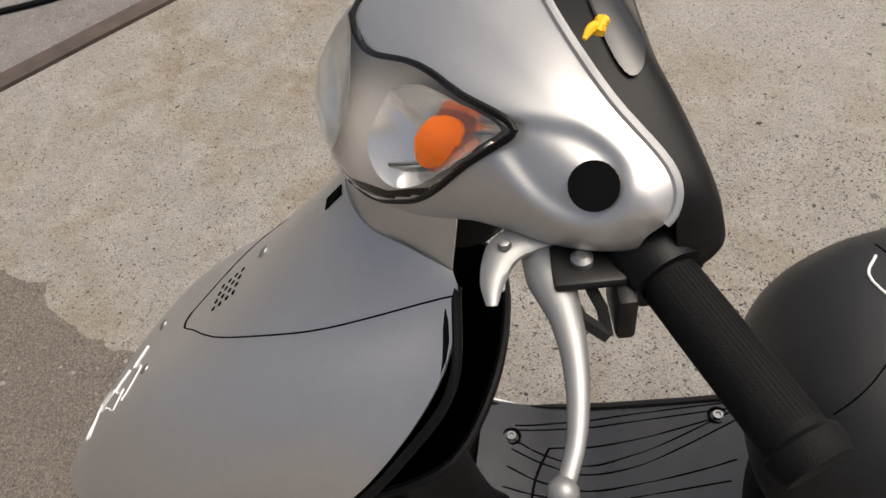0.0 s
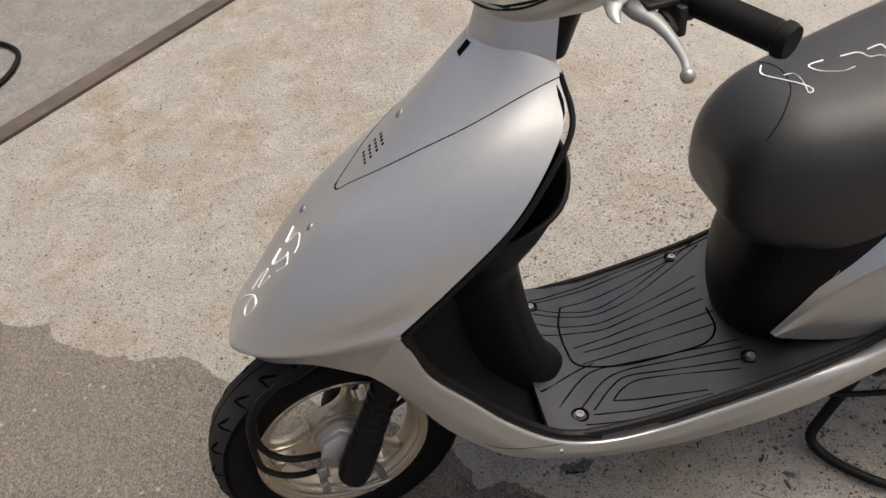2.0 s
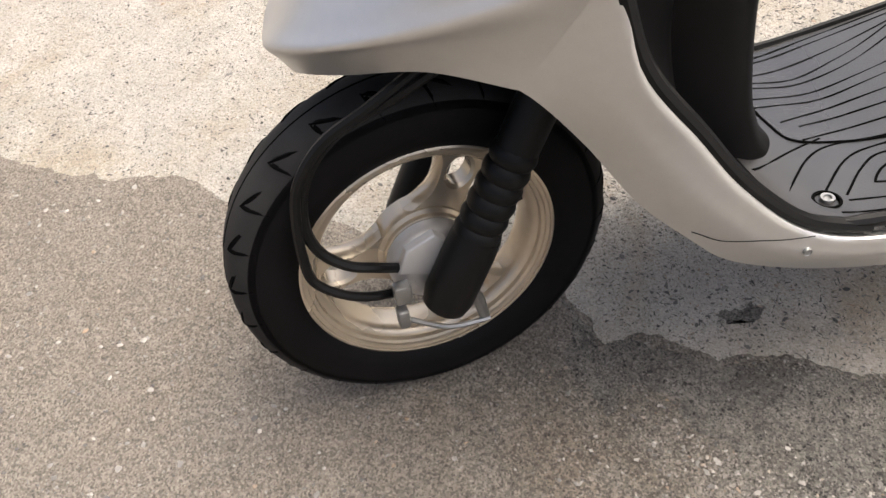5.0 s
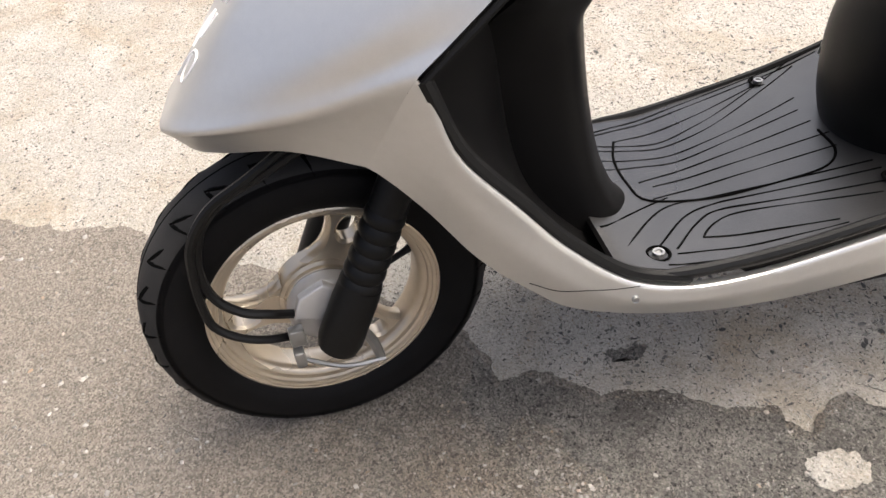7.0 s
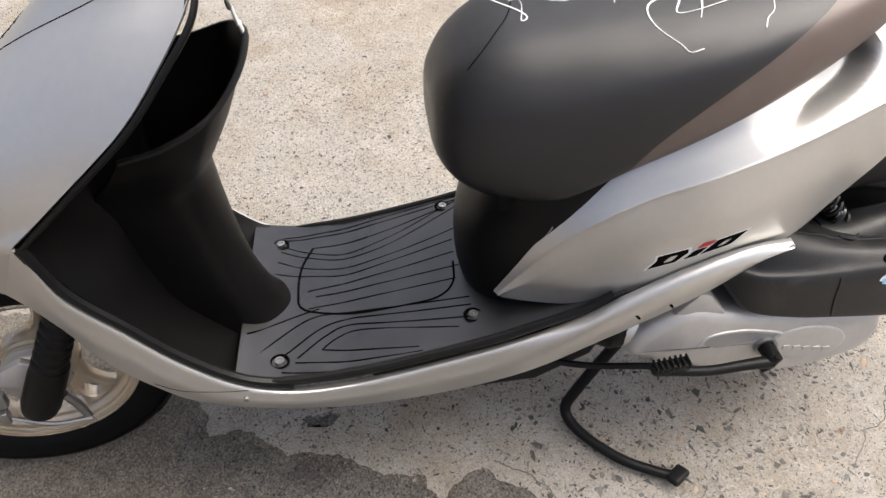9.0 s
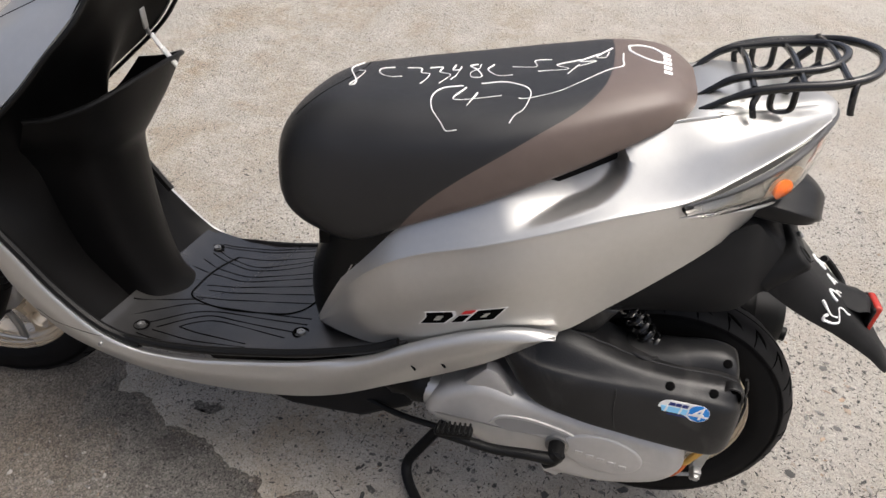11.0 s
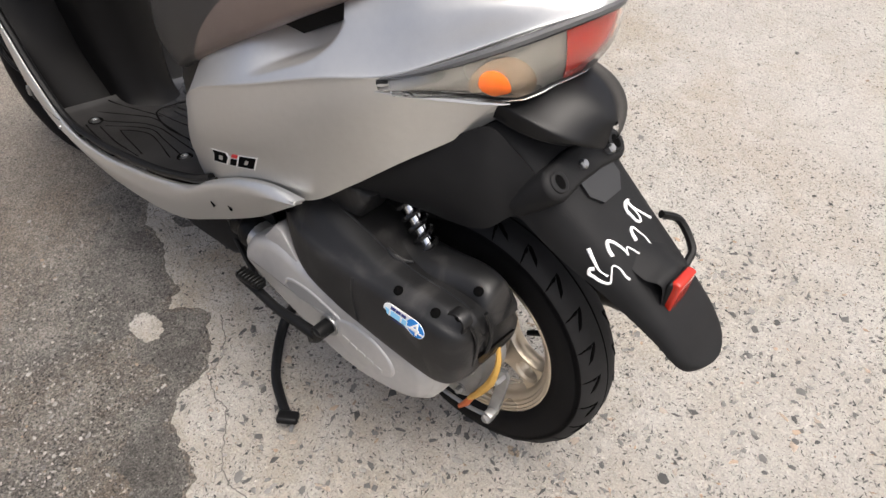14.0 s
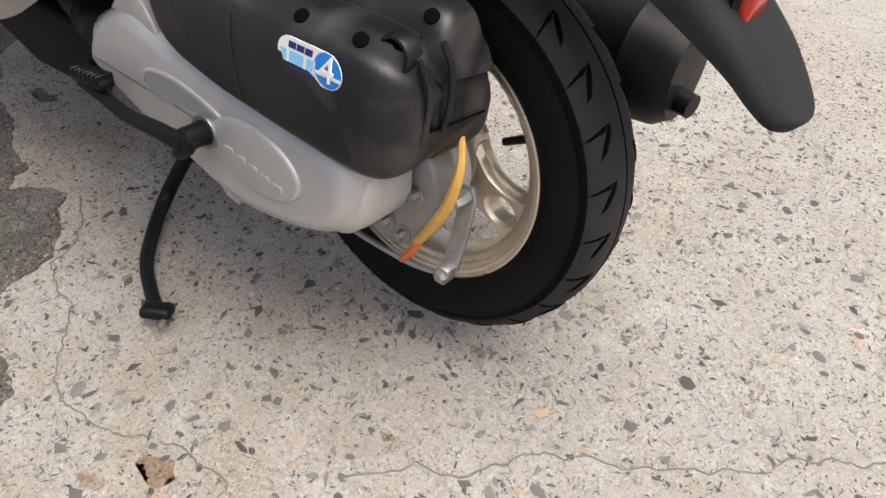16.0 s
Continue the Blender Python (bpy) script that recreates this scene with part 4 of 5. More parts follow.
part("lamp_lip", tube([lens.at(u, 2) + np.array((-.001, -.0035, -.0074)) for u in np.linspace(0, 1.95, 30)], [.0006, .0028, .0036, .0036, .003, .0008], 8, per=0), SILVER, lamp)

# rear fender
FE = [(1.2, .615, .09, .06), (1.245, .592, .085, .06), (1.29, .548, .078, .054), (1.34, .505, .07, .045), (1.39, .461, .062, .032), (1.44, .413, .055, .02), (1.459, .39, .052, .015), (1.472, .374, .044, .012), (1.48, .366, .028, .01), (1.483, .363, .012, .008)]
rows = []
for x, z, w, d in FE:
    dx, dz = -.68 * d, -.73 * d
    rows.append([(x, 0, z), (x + dx * .03, -w * .5, z + dz * .03), (x + dx * .15, -w * .78, z + dz * .15), (x + dx * .5, -w * .94, z + dz * .5), (x + dx, -w, z + dz)])
fend = Surface([[(x, y + .02 * max(0, x - 1.3) / .18, z + .007 * max(0, x - 1.3) / .18) for x, y, z in r] for r in both(rows)], (1.1, 0, .2))
fender = part("rear_fender", thicken(fend.mesh(45, 40), 0.003, (1.1, 0, .2)), BLACK_MATTE, scooter, "matte black rear fender with white marker digits")
for s in (1, -1):
    # the smooth side of the rear guard, from under the body cover to the fender's edge
    top = [(.985, -.135, .445), (1.06, -.128, .492), (1.12, -.116, .542), (1.18, -.1, .588), (1.212, -.09, .606), (1.232, -.079, .59), (1.262, -.069, .562)]
    low = [(1.0, -.09, .425), (1.07, -.088, .44), (1.13, -.09, .455), (1.19, -.094, .468), (1.225, -.092, .482), (1.252, -.0795, .506), (1.285, -.073, .488)]
    side = Surface([[np.array(p) * (1 - k) + np.array(q) * k + np.array((0, -.012 * b * math.sin(math.pi * k), 0)) for k in (0, .33, .67, 1)] for p, q, b in zip(top, low, (1, 1, 1, .8, .5, .3, 0))], (1.15, .1, .5))
    bm = thicken(side.mesh(30, 12), .003, (1.15, .1, .5))
    part("side_wall", bm if s > 0 else mirror_y(bm), BLACK_MATTE, fender)
cap_rows = []
for x, w, zt, zb in ((1.18, .078, .656, .616), (1.22, .08, .655, .61), (1.25, .078, .65, .606), (1.274, .07, .642, .603), (1.292, .055, .632, .6), (1.303, .034, .622, .6), (1.308, .014, .615, .602)):
    cap_rows.append([(x, 0, zt), (x, -w * .35, zt - .003), (x, -w * .78, zt - .018), (x, -w * .96, zt - .024), (x - .002, -w, zt - .027), (x - .003, -w * .99, zb + .004), (x - .006, -w * .93, zb), (x - .012, -w * .4, zb + .002), (x - .012, 0, zb + .002)])
part("lamp_cap", Surface(both(cap_rows)).mesh(30, 64), SATIN_BLACK, fender, "black rounded cap under the tail lamp")
FN = np.array((.68, 0, .73))


def slab(outline, origin, e1, e2, t0, t1, bevel):
    """A plate cut to an outline in the plane of e1 and e2, from depth t0 to t1 along their normal."""
    e1, e2 = np.array(e1, float), np.array(e2, float)
    n_, o = np.cross(e1, e2), np.array(origin, float)
    bm = bmesh.new()
    a, b = ([bm.verts.new(o + e1 * p + e2 * q + n_ * t) for p, q in outline] for t in (t1, t0))
    top = bm.faces.new(a)
    bm.faces.new(b[::-1])
    for k in range(len(a)):
        bm.faces.new((a[k], b[k], b[(k + 1) % len(a)], a[(k + 1) % len(a)]))
    bmesh.ops.recalc_face_normals(bm, faces=bm.faces)
    bmesh.ops.bevel(bm, geom=list(top.edges), offset=bevel, segments=4, affect="EDGES", profile=0.5)
    return bm


MOUNT = dict(origin=(1.281, -.008, .553), e1=(0, 1, 0), e2=(-.73, 0, .68))
ends = [(c * .056 + .02 * math.cos(a), .02 * math.sin(a)) for c, a0 in ((1, -90), (-1, 90)) for a in np.radians(np.linspace(a0, a0 + 180, 9))]
part("plate_mount", slab(ends[:9] + [(.02, .024), (-.02, .024)] + ends[9:] + [(-.02, -.016), (.02, -.016)], t0=-.05, t1=.012, bevel=.007, **MOUNT), BLACK_MATTE, fender)
for y in (-.056, .056):
    part("mount_ring", slab([(y + .0125 * math.cos(a), .0125 * math.sin(a)) for a in np.linspace(0, 6.28, 25)[:-1]], t0=.008, t1=.0142, bevel=.002, **MOUNT), BLACK_MATTE, fender)
    part("ear_hole", slab([(y + .006 * math.cos(a), .0085 * math.sin(a)) for a in np.linspace(0, 6.28, 21)[:-1]], t0=.01, t1=.0147, bevel=.0004, **MOUNT), GROOVE, fender)
for y, x in ((-.018, 1.283), (.03, 1.288)):
    c = np.array((x, y, .556)) + FN * .009
    part("bolt", tube([c - FN * .008, c + FN * .003, c + FN * .005], [.006, .006, .004], 6, per=1), STEEL, fender)
part("plate_bracket", fend.patch([(1.284, -.03, .555), (1.284, .034, .555), (1.306, .036, .533), (1.318, .02, .522), (1.318, -.014, .522), (1.308, -.028, .533)], .004, .004, 3), mat("grey_bracket", (.016, .016, .016), .42, spec=.4), fender)
part("screw_hole", fend.patch([(1.335 + .003 * math.cos(a), .012 + .004 * math.sin(a), .507) for a in np.linspace(0, 6.28, 9)[:-1]], .0006, .001, 2), GROOVE, fender)
written(fender, fend, "55329", [[(3.054, 6.498), (3.237, 6.69), (3.463, 6.909), (3.583, 6.857), (3.631, 6.794)], [(3.413, 7.043), (3.382, 7.253), (3.447, 7.482), (3.525, 7.442), (3.658, 7.356), (3.745, 7.142), (3.74, 6.917), (3.67, 6.678), (3.585, 6.398), (3.528, 6.207), (3.545, 6.038), (3.64, 5.933), (3.782, 5.991), (3.867, 5.929)], [(3.381, 5.757), (3.272, 5.698), (3.165, 5.525), (3.131, 5.356), (3.162, 5.232), (3.259, 5.07), (3.396, 4.96), (3.504, 4.932), (3.538, 4.95), (3.48, 4.885), (3.416, 4.759), (3.475, 4.658), (3.584, 4.545), (3.728, 4.443), (3.829, 4.374)], [(3.435, 4.258), (3.304, 4.21), (3.232, 4.133), (3.233, 3.993), (3.352, 3.9), (3.506, 3.79), (3.631, 3.784), (3.738, 3.698)], [(2.817, 3.471), (2.839, 3.658), (2.935, 3.787), (3.056, 3.749), (3.179, 3.699), (3.243, 3.551), (3.183, 3.454), (3.058, 3.456), (2.911, 3.525), (2.831, 3.511), (2.972, 3.446), (3.144, 3.231), (3.322, 2.936)]], .0021, "white handwritten lot number")
wedge = Surface([[(1.365, -.03, .478), (1.365, .003, .484), (1.365, .036, .478)], [(1.392, -.03, .468), (1.396, .003, .478), (1.392, .036, .468)], [(1.412, -.024, .464), (1.416, .003, .47), (1.412, .03, .464)], [(1.417, -.024, .42), (1.42, .003, .424), (1.417, .03, .42)]], (1.3, 0, .35))
refl = part("reflector_base", wedge.mesh(18, 12), BLACK_MATTE, fender)
part("reflector", rbox((1.421, .003, .446), (.012, .04, .052), .004, 3, (0, 6, 0)), RED, refl, "red plastic reflector")
part("backing", rbox((1.415, .003, .44), (.008, .047, .06), .005, 3, (0, 6, 0)), BLACK, refl)
part("strap", tube([(1.36, .06, .49), (1.375, .085, .475), (1.4, .08, .45), (1.405, .058, .44)], .005, 8), BLACK, fender)

# luggage rack
rack = new("luggage_rack")
rack.parent = scooter
tagged(rack, "black tubular steel luggage rack")
def mir(pts):
    return list(pts) + [(x, -y, z) for x, y, z in reversed(pts[:-1])]


part("outer_rail", tube(mir([(1.09, -.07, .705), (1.122, -.08, .745), (1.15, -.086, .783), (1.19, -.088, .8), (1.25, -.085, .812), (1.29, -.062, .822), (1.308, 0, .828)]), .0055, 10), GLOSS, rack)
part("inner_rail", tube(mir([(1.115, -.05, .75), (1.14, -.056, .79), (1.19, -.058, .806), (1.24, -.05, .817), (1.264, -.026, .824), (1.27, 0, .827)]), .005, 10), GLOSS, rack)
for x, z in ((1.165, .798), (1.215, .81), (1.258, .82)):
    part("cross_bar", tube([(x, -.085, z - .003), (x, 0, z + .003), (x, .085, z - .003)], .004, 8), GLOSS, rack)
for s_ in (1, -1):
    part("hook", tube([(1.17, -.087 * s_, .792), (1.166, -.094 * s_, .775), (1.17, -.096 * s_, .748)], .004, 8), GLOSS, rack)
    part("hook", tube([(1.268, -.08 * s_, .816), (1.266, -.086 * s_, .805), (1.27, -.086 * s_, .776)], .004, 8), GLOSS, rack)
    part("hook", tube([(1.185, -.082 * s_, .798), (1.188, -.08 * s_, .765), (1.198, -.078 * s_, .755), (1.21, -.078 * s_, .765), (1.21, -.08 * s_, .803)], .004, 8), GLOSS, rack)
    part("stay", tube([(1.24, -.03 * s_, .816), (1.215, -.03 * s_, .785), (1.208, -.03 * s_, .748)], .0055, 8), GLOSS, rack)

for ob in rack.children:
    for v in ob.data.vertices:
        v.co.z -= .024 * min(1, max(0, (v.co.z - .735) / .05))

# handlebar cowl
cowl_a = [
    [(.36, 0, .845), (.30, 0, .845), (.274, 0, .87), (.273, 0, .91), (.304, 0, .951), (.355, 0, .982), (.394, 0, .995)],
    [(.365, -.04, .848), (.305, -.04, .85), (.282, -.04, .874), (.284, -.04, .91), (.315, -.04, .947), (.36, -.04, .974), (.399, -.04, .987)],
    [(.375, -.08, .86), (.325, -.08, .865), (.305, -.08, .885), (.315, -.08, .92), (.345, -.08, .95), (.38, -.08, .966), (.41, -.08, .976)],
    [(.39, -.115, .885), (.36, -.115, .89), (.352, -.115, .905), (.362, -.115, .93), (.38, -.115, .95), (.402, -.115, .957), (.427, -.115, .959)]]
cowl_b = [
    [(.41, -.145, .897), (.395, -.145, .9), (.39, -.145, .912), (.395, -.145, .93), (.41, -.145, .942), (.43, -.145, .944), (.448, -.145, .941)],
    [(.43, -.158, .904), (.42, -.158, .906), (.416, -.158, .912), (.42, -.158, .922), (.428, -.158, .93), (.438, -.158, .932), (.448, -.157, .926)],
    [(.436, -.161, .916)] * 7]
half = cowl_a + cowl_b
cowl_s = Surface([[(x, -y, z) for x, y, z in r] for r in reversed(half[1:])] + half, (.4, 0, .91))
hl_all = [(.301, 0, .95), (.314, -.034, .945), (.343, -.06, .947), (.363, -.09, .949), (.382, -.119, .951), (.366, -.105, .924), (.34, -.095, .90), (.311, -.085, .885), (.285, -.055, .872), (.278, 0, .868)]
hl_full = hl_all + [(x, -y, z) for x, y, z in reversed(hl_all[1:-1])]
hl_uv = [cowl_s.near(p) for p in hl_full]


def in_lamp(u, v):
    c = False
    for (a, b), (d, e) in zip(hl_uv, hl_uv[1:] + hl_uv[:1]):
        if (b > v) != (e > v) and u < (d - a) * (v - b) / (e - b) + a:
            c = not c
    return c


NU, NV = 192, 84
cowl_bm = bmesh.new()
U_, V_ = len(cowl_s.rows) - 1, 6
grid = [[cowl_bm.verts.new(cowl_s.at(U_ * i / NU, V_ * j / NV)) for j in range(NV + 1)] for i in range(NU + 1)]
for i in range(NU):
    for j in range(NV):
        if not in_lamp(U_ * (i + .5) / NU, V_ * (j + .5) / NV):
            cowl_bm.faces.new((grid[i][j], grid[i + 1][j], grid[i + 1][j + 1], grid[i][j + 1]))
cowl_bm.normal_update()
for v in cowl_bm.verts:
    n_ = np.array(v.normal)
    n_ = n_ if n_ @ (np.array(v.co) - cowl_s.inside) > 0 else -n_
    for s in (1, -1):
        q = np.array(v.co) - np.array((.406, -.142 * s, .94))
        d_ = np.array((-.74, .64 * s, .2))
        a_ = q @ d_
        w_ = np.linalg.norm(q - a_ * d_)
        r_ = math.sqrt((a_ / (.05 if a_ > 0 else .026)) ** 2 + (w_ / (.021 if a_ < .01 else .021 - .2 * (a_ - .01))) ** 2)
        if r_ < 2:
            v.co += Vector(n_) * (-.0045 / (1 + math.exp((r_ - .9) / .07)))
cowl = part("handlebar_cowl", steered(thicken(cowl_bm, 0.003, (.4, 0, .91))), SILVER, scooter, "silver painted handlebar cowl")


def onto(surf, pts, lift, thick, rings=4, dish=0.0):
    return steered(surf.patch(pts, lift, thick, rings, dish))


def oval(c, a, b, n=24):
    c, a, b = np.array(c), np.array(a), np.array(b)
    return [c + a * math.cos(t) + b * math.sin(t) for t in np.linspace(0, 2 * math.pi, n, endpoint=False)]


head = part("headlamp", onto(cowl_s, hl_full, -.012, .001, 6, .006), mat("lamp_bezel", (.78, .74, .68), .25, .3), scooter, "clear headlamp with chrome bowl and amber signals")
part("chrome_bowl", onto(cowl_s, oval((.288, 0, .91), (0, .05, 0), (.012, 0, .037)), -.003, .001, 8, .014), SATIN, head)
for s in (1, -1):
    bowl = [(x, y * s, z) for x, y, z in ((.326, -.062, .940), (.345, -.07, .942), (.363, -.091, .945), (.377, -.113, .947), (.362, -.1, .924), (.34, -.09, .904), (.322, -.078, .896), (.314, -.066, .91))]
    bowl = [tuple(p) for p in smooth_path(bowl + bowl[:1], 5)[:-1]]
    part("signal_bowl", onto(cowl_s, bowl, -.003, .001, 6, .012), SATIN, head)
    part("bowl_rib", steered(cowl_s.line([(.325, -.075 * s, .905), (.345, -.09 * s, .916)], .0012, -.006)), STEEL, head)
    part("amber_bulb", onto(cowl_s, oval((.352, -.0905 * s, .9275), (.0095, -.0085 * s, .002), (.0035, -.0035 * s, .0155)), -.004, .003, 4, -.001), AMBER, head, "amber signal bulb cover")
part("lens", onto(cowl_s, hl_full, .004, .002, 6), CLEAR, head).visible_shadow = False
part("lens_edge", steered(cowl_s.line(hl_full + hl_full[:1], .0019, .0012, 6, 8)), BLACK, head)
for s in (1, -1):
    hx, hy, hz = .414, -.148 * s, .938
    hq = cowl_s.near((hx, hy, hz))
    hn = cowl_s.normal(*hq)
    hc = cowl_s.at(*hq) - .0042 * hn
    part("mirror_hole", steered(tube([hc, hc + hn * .0022], .0115, 24, per=1)), INNER, cowl)
    part("mirror_bolt", steered(tube([hc + hn * .001 + np.array((0, 0, -.005)), hc + hn * .003 + np.array((0, 0, -.005))], [.0045, .0038], 12, per=1)), mat("dull_bolt", (.05, .05, .05), .4, .6), cowl)
part("edge_lip", steered(tube([cowl_s.at(u, 6) for u in np.linspace(.6, U_ - .6, 60)], .0024, 8, per=0)), SILVER, cowl)

# rear handle cover, grips and levers
rc_rows = [
    [(.394, 0, .993), (.399, -.04, .985), (.41, -.08, .974), (.427, -.115, .957), (.447, -.15, .936)],
    [(.43, 0, .988), (.433, -.04, .982), (.441, -.08, .971), (.455, -.115, .95), (.463, -.15, .93)],
    [(.455, 0, .955), (.456, -.04, .95), (.46, -.08, .94), (.467, -.115, .93), (.472, -.152, .915)],
    [(.462, 0, .91), (.462, -.04, .908), (.465, -.08, .905), (.468, -.115, .9), (.474, -.154, .895)],
    [(.44, 0, .86), (.44, -.04, .865), (.445, -.08, .872), (.45, -.115, .88), (.458, -.154, .88)],
    [(.37, 0, .845), (.372, -.04, .85), (.38, -.08, .862), (.4, -.115, .885), (.425, -.156, .896)]]
rc = Surface(both([r + [(.45, -.162, .908)] for r in rc_rows]), (.4, 0, .9))
rear_cowl = part("rear_handle_cover", steered(thicken(rc.mesh(36, 40), 0.003, (.4, 0, .9))), BLACK, scooter, "black plastic rear handlebar cover")
part("meter", steered(rc.patch([(.44 + .02 * math.cos(a), .112 * math.sin(a), .975) for a in np.linspace(0, 2 * math.pi, 56, endpoint=False)], .002, .003, 4)), GLOSS, rear_cowl, "glossy dark meter face")
part("yellow_tag", merge(tube([(.4385, -.0985, .979), (.434, -.101, .98), (.431, -.106, .978)], [.004, .0025, .001], 8), tube([(.437, -.103, .98), (.4385, -.097, .981), (.441, -.0935, .98)], [.001, .0035, .0015], 8)), YELLOW, rear_cowl, "small yellow plastic tag")
for s in (1, -1):
    g0, g1 = np.array((.444, -.154 * s, .889)), np.array((.4868, -.2565 * s, .8753))
    d = g1 - g0
    grip = part("grip", steered(tube([g0, g0 + d * .08, g0 + d * .1, g0 + d * .88, g0 + d * .9, g0 + d * .95, g1], [.0195, .0195, .0147, .0147, .0172, .0172, .015], 24, per=1)), GRIP, scooter, "ribbed black rubber handlebar grip")
    for k in range(40):
        a = 2 * math.pi * k / 40
        o = np.array((math.cos(a) * .9, math.cos(a) * .3 * s, math.sin(a))) * .0146
        part("rib", steered(tube([g0 + d * .14 + o, g0 + d * .86 + o], .0006, 4, per=1)), GRIP, grip)
    part("collar", steered(tube([g0 - d * .22, g0 - d * .02, g0 + d * .1], [.0215, .0225, .0195], 24, per=2)), BLACK, grip)
    brk = part("lever_bracket", steered(merge(rbox((.411, -.155 * s, .893), (.034, .026, .006), .002, 2), tube([(.399, -.162 * s, .886), (.405, -.176 * s, .88), (.417, -.182 * s, .872)], .0038, 6, per=1), tube([(.411, -.16 * s, .886), (.416, -.172 * s, .88), (.417, -.182 * s, .872)], .003, 6, per=1), rbox((.427, -.163 * s, .876), (.01, .03, .03), .003, 2))), BRACKET, scooter)
    part("screw", steered(lathe([(0, .004), (.003, .004), (.0055, .002), (.0055, -.004)], 14, "z", (.4085, -.155 * s, .8975))), STEEL, brk)
    lv = [(.393, -.138 * s, .887), (.3939, -.155 * s, .8853), (.398, -.177 * s, .8829), (.3992, -.1977 * s, .8794), (.3978, -.2171 * s, .8758), (.394, -.2359 * s, .8732), (.3875, -.252 * s, .87)]
    lever_bm = tube(lv, [.0125, .012, .008, .0062, .0052, .0043, .004], 14)
    for v in lever_bm.verts:
        c_ = np.interp(abs(v.co.y), [.138, .155, .177, .1977, .2171, .2359, .252], [.887, .8853, .8829, .8794, .8758, .8732, .87])
        v.co.z = c_ + (v.co.z - c_) * .7
    lever = part("brake_lever", steered(lever_bm), ALLOY, scooter, "cast alloy brake lever")
    part("ball_end", steered(lathe([(0, -.007), (.004, -.0058), (.0062, -.003), (.007, 0), (.0062, .003), (.004, .0058), (0, .007)], 18, "z", (.3859, -.2552 * s, .8693))), ALLOY, lever)
lock_bm = tube([(.398, -.134, .898), (.384, -.135, .897), (.372, -.142, .894), (.3655, -.156, .885), (.364, -.168, .878)], [.008, .0105, .0095, .0065, .003], 12)
for v in lock_bm.verts:
    v.co.z = .893 + (v.co.z - .893) * .45
lock_arm = part("lock_arm", steered(lock_bm), ALLOY, scooter, "small zinc brake lock arm")
part("rivet", steered(lathe([(0, .004), (.003, .003), (.0035, 0)], 10, "z", (.373, -.142, .8985))), STEEL, lock_arm)
part("neck", steered(tube([(.335, 0, .80), (.35, 0, .85), (.36, 0, .87)], [.05, .055, .06], 20)), BLACK, scooter)
part("throat", thicken(Surface(both([[(.268, 0, .821), (.279, -.03, .82), (.30, -.06, .815), (.35, -.078, .8)], [(.288, 0, .875), (.295, -.03, .873), (.315, -.055, .868), (.36, -.066, .858)]])).mesh(4, 20), 0.003, (.4, 0, .83)), SILVER, scooter)

# wheels
def tyre_profile(R, w):
    pts = []
    for a in np.linspace(-math.pi * .86, math.pi * .86, 27):
        c, h = math.cos(a), math.sin(a)
        pts.append((R - .042 + .042 * abs(c) ** .8 * (1 if c > 0 else -1), abs(h) ** .72 * (1 if h > 0 else -1) * w / 2 * (1.0 if abs(a) < 2 else .92)))
    return pts + [(R - .057, 0)]


def spoke(ang, c):
    """A broad arm with a long hole, running into hub and rim in wide fillets."""
    R_, W_ = (.04, .048, .056, .066, .078, .09, .102, .112, .119), (.041, .036, .03, .0245, .0225, .0235, .0265, .033, .047)
    n = 40
    loops = [[], [], []]
    for k in range(n):
        f = k / (n // 2) if k < n // 2 else 2 - k / (n // 2)
        side = 1 if k < n // 2 else -1
        r = .04 + .079 * f
        w = float(np.interp(r, R_, W_)) * side
        a = math.pi * (1 - f) * side
        loops[0].append((r, w))
        loops[1].append((r, w * .82))
        loops[2].append((.096 + .0165 * math.cos(a), .0125 * math.sin(a)))
    bm = bmesh.new()
    ring = lambda pts, y: [bm.verts.new((p[0], y, p[1])) for p in pts]
    seq = [ring(loops[0], -.006), ring(loops[1], -.0125), ring([(.096 + (p[0] - .096) * 1.25, p[1] * 1.25) for p in loops[2]], -.0125), ring(loops[2], -.009),
           ring(loops[2], .009), ring([(.096 + (p[0] - .096) * 1.25, p[1] * 1.25) for p in loops[2]], .0125), ring(loops[1], .0125), ring(loops[0], .006)]
    for A, B in zip(seq, seq[1:] + seq[:1]):
        for k in range(n):
            bm.faces.new((A[k], A[(k + 1) % n], B[(k + 1) % n], B[k]))
    bmesh.ops.recalc_face_normals(bm, faces=bm.faces)
    bmesh.ops.transform(bm, matrix=Matrix.Translation(c) @ Matrix.Rotation(-radians(ang), 4, "Y"), verts=bm.verts)
    return bm


def shrunk(bm, c, k):
    bmesh.ops.transform(bm, matrix=Matrix.Translation(c) @ Matrix.Scale(k, 4) @ Matrix.Translation(-Vector(c)), verts=bm.verts)
    return bm


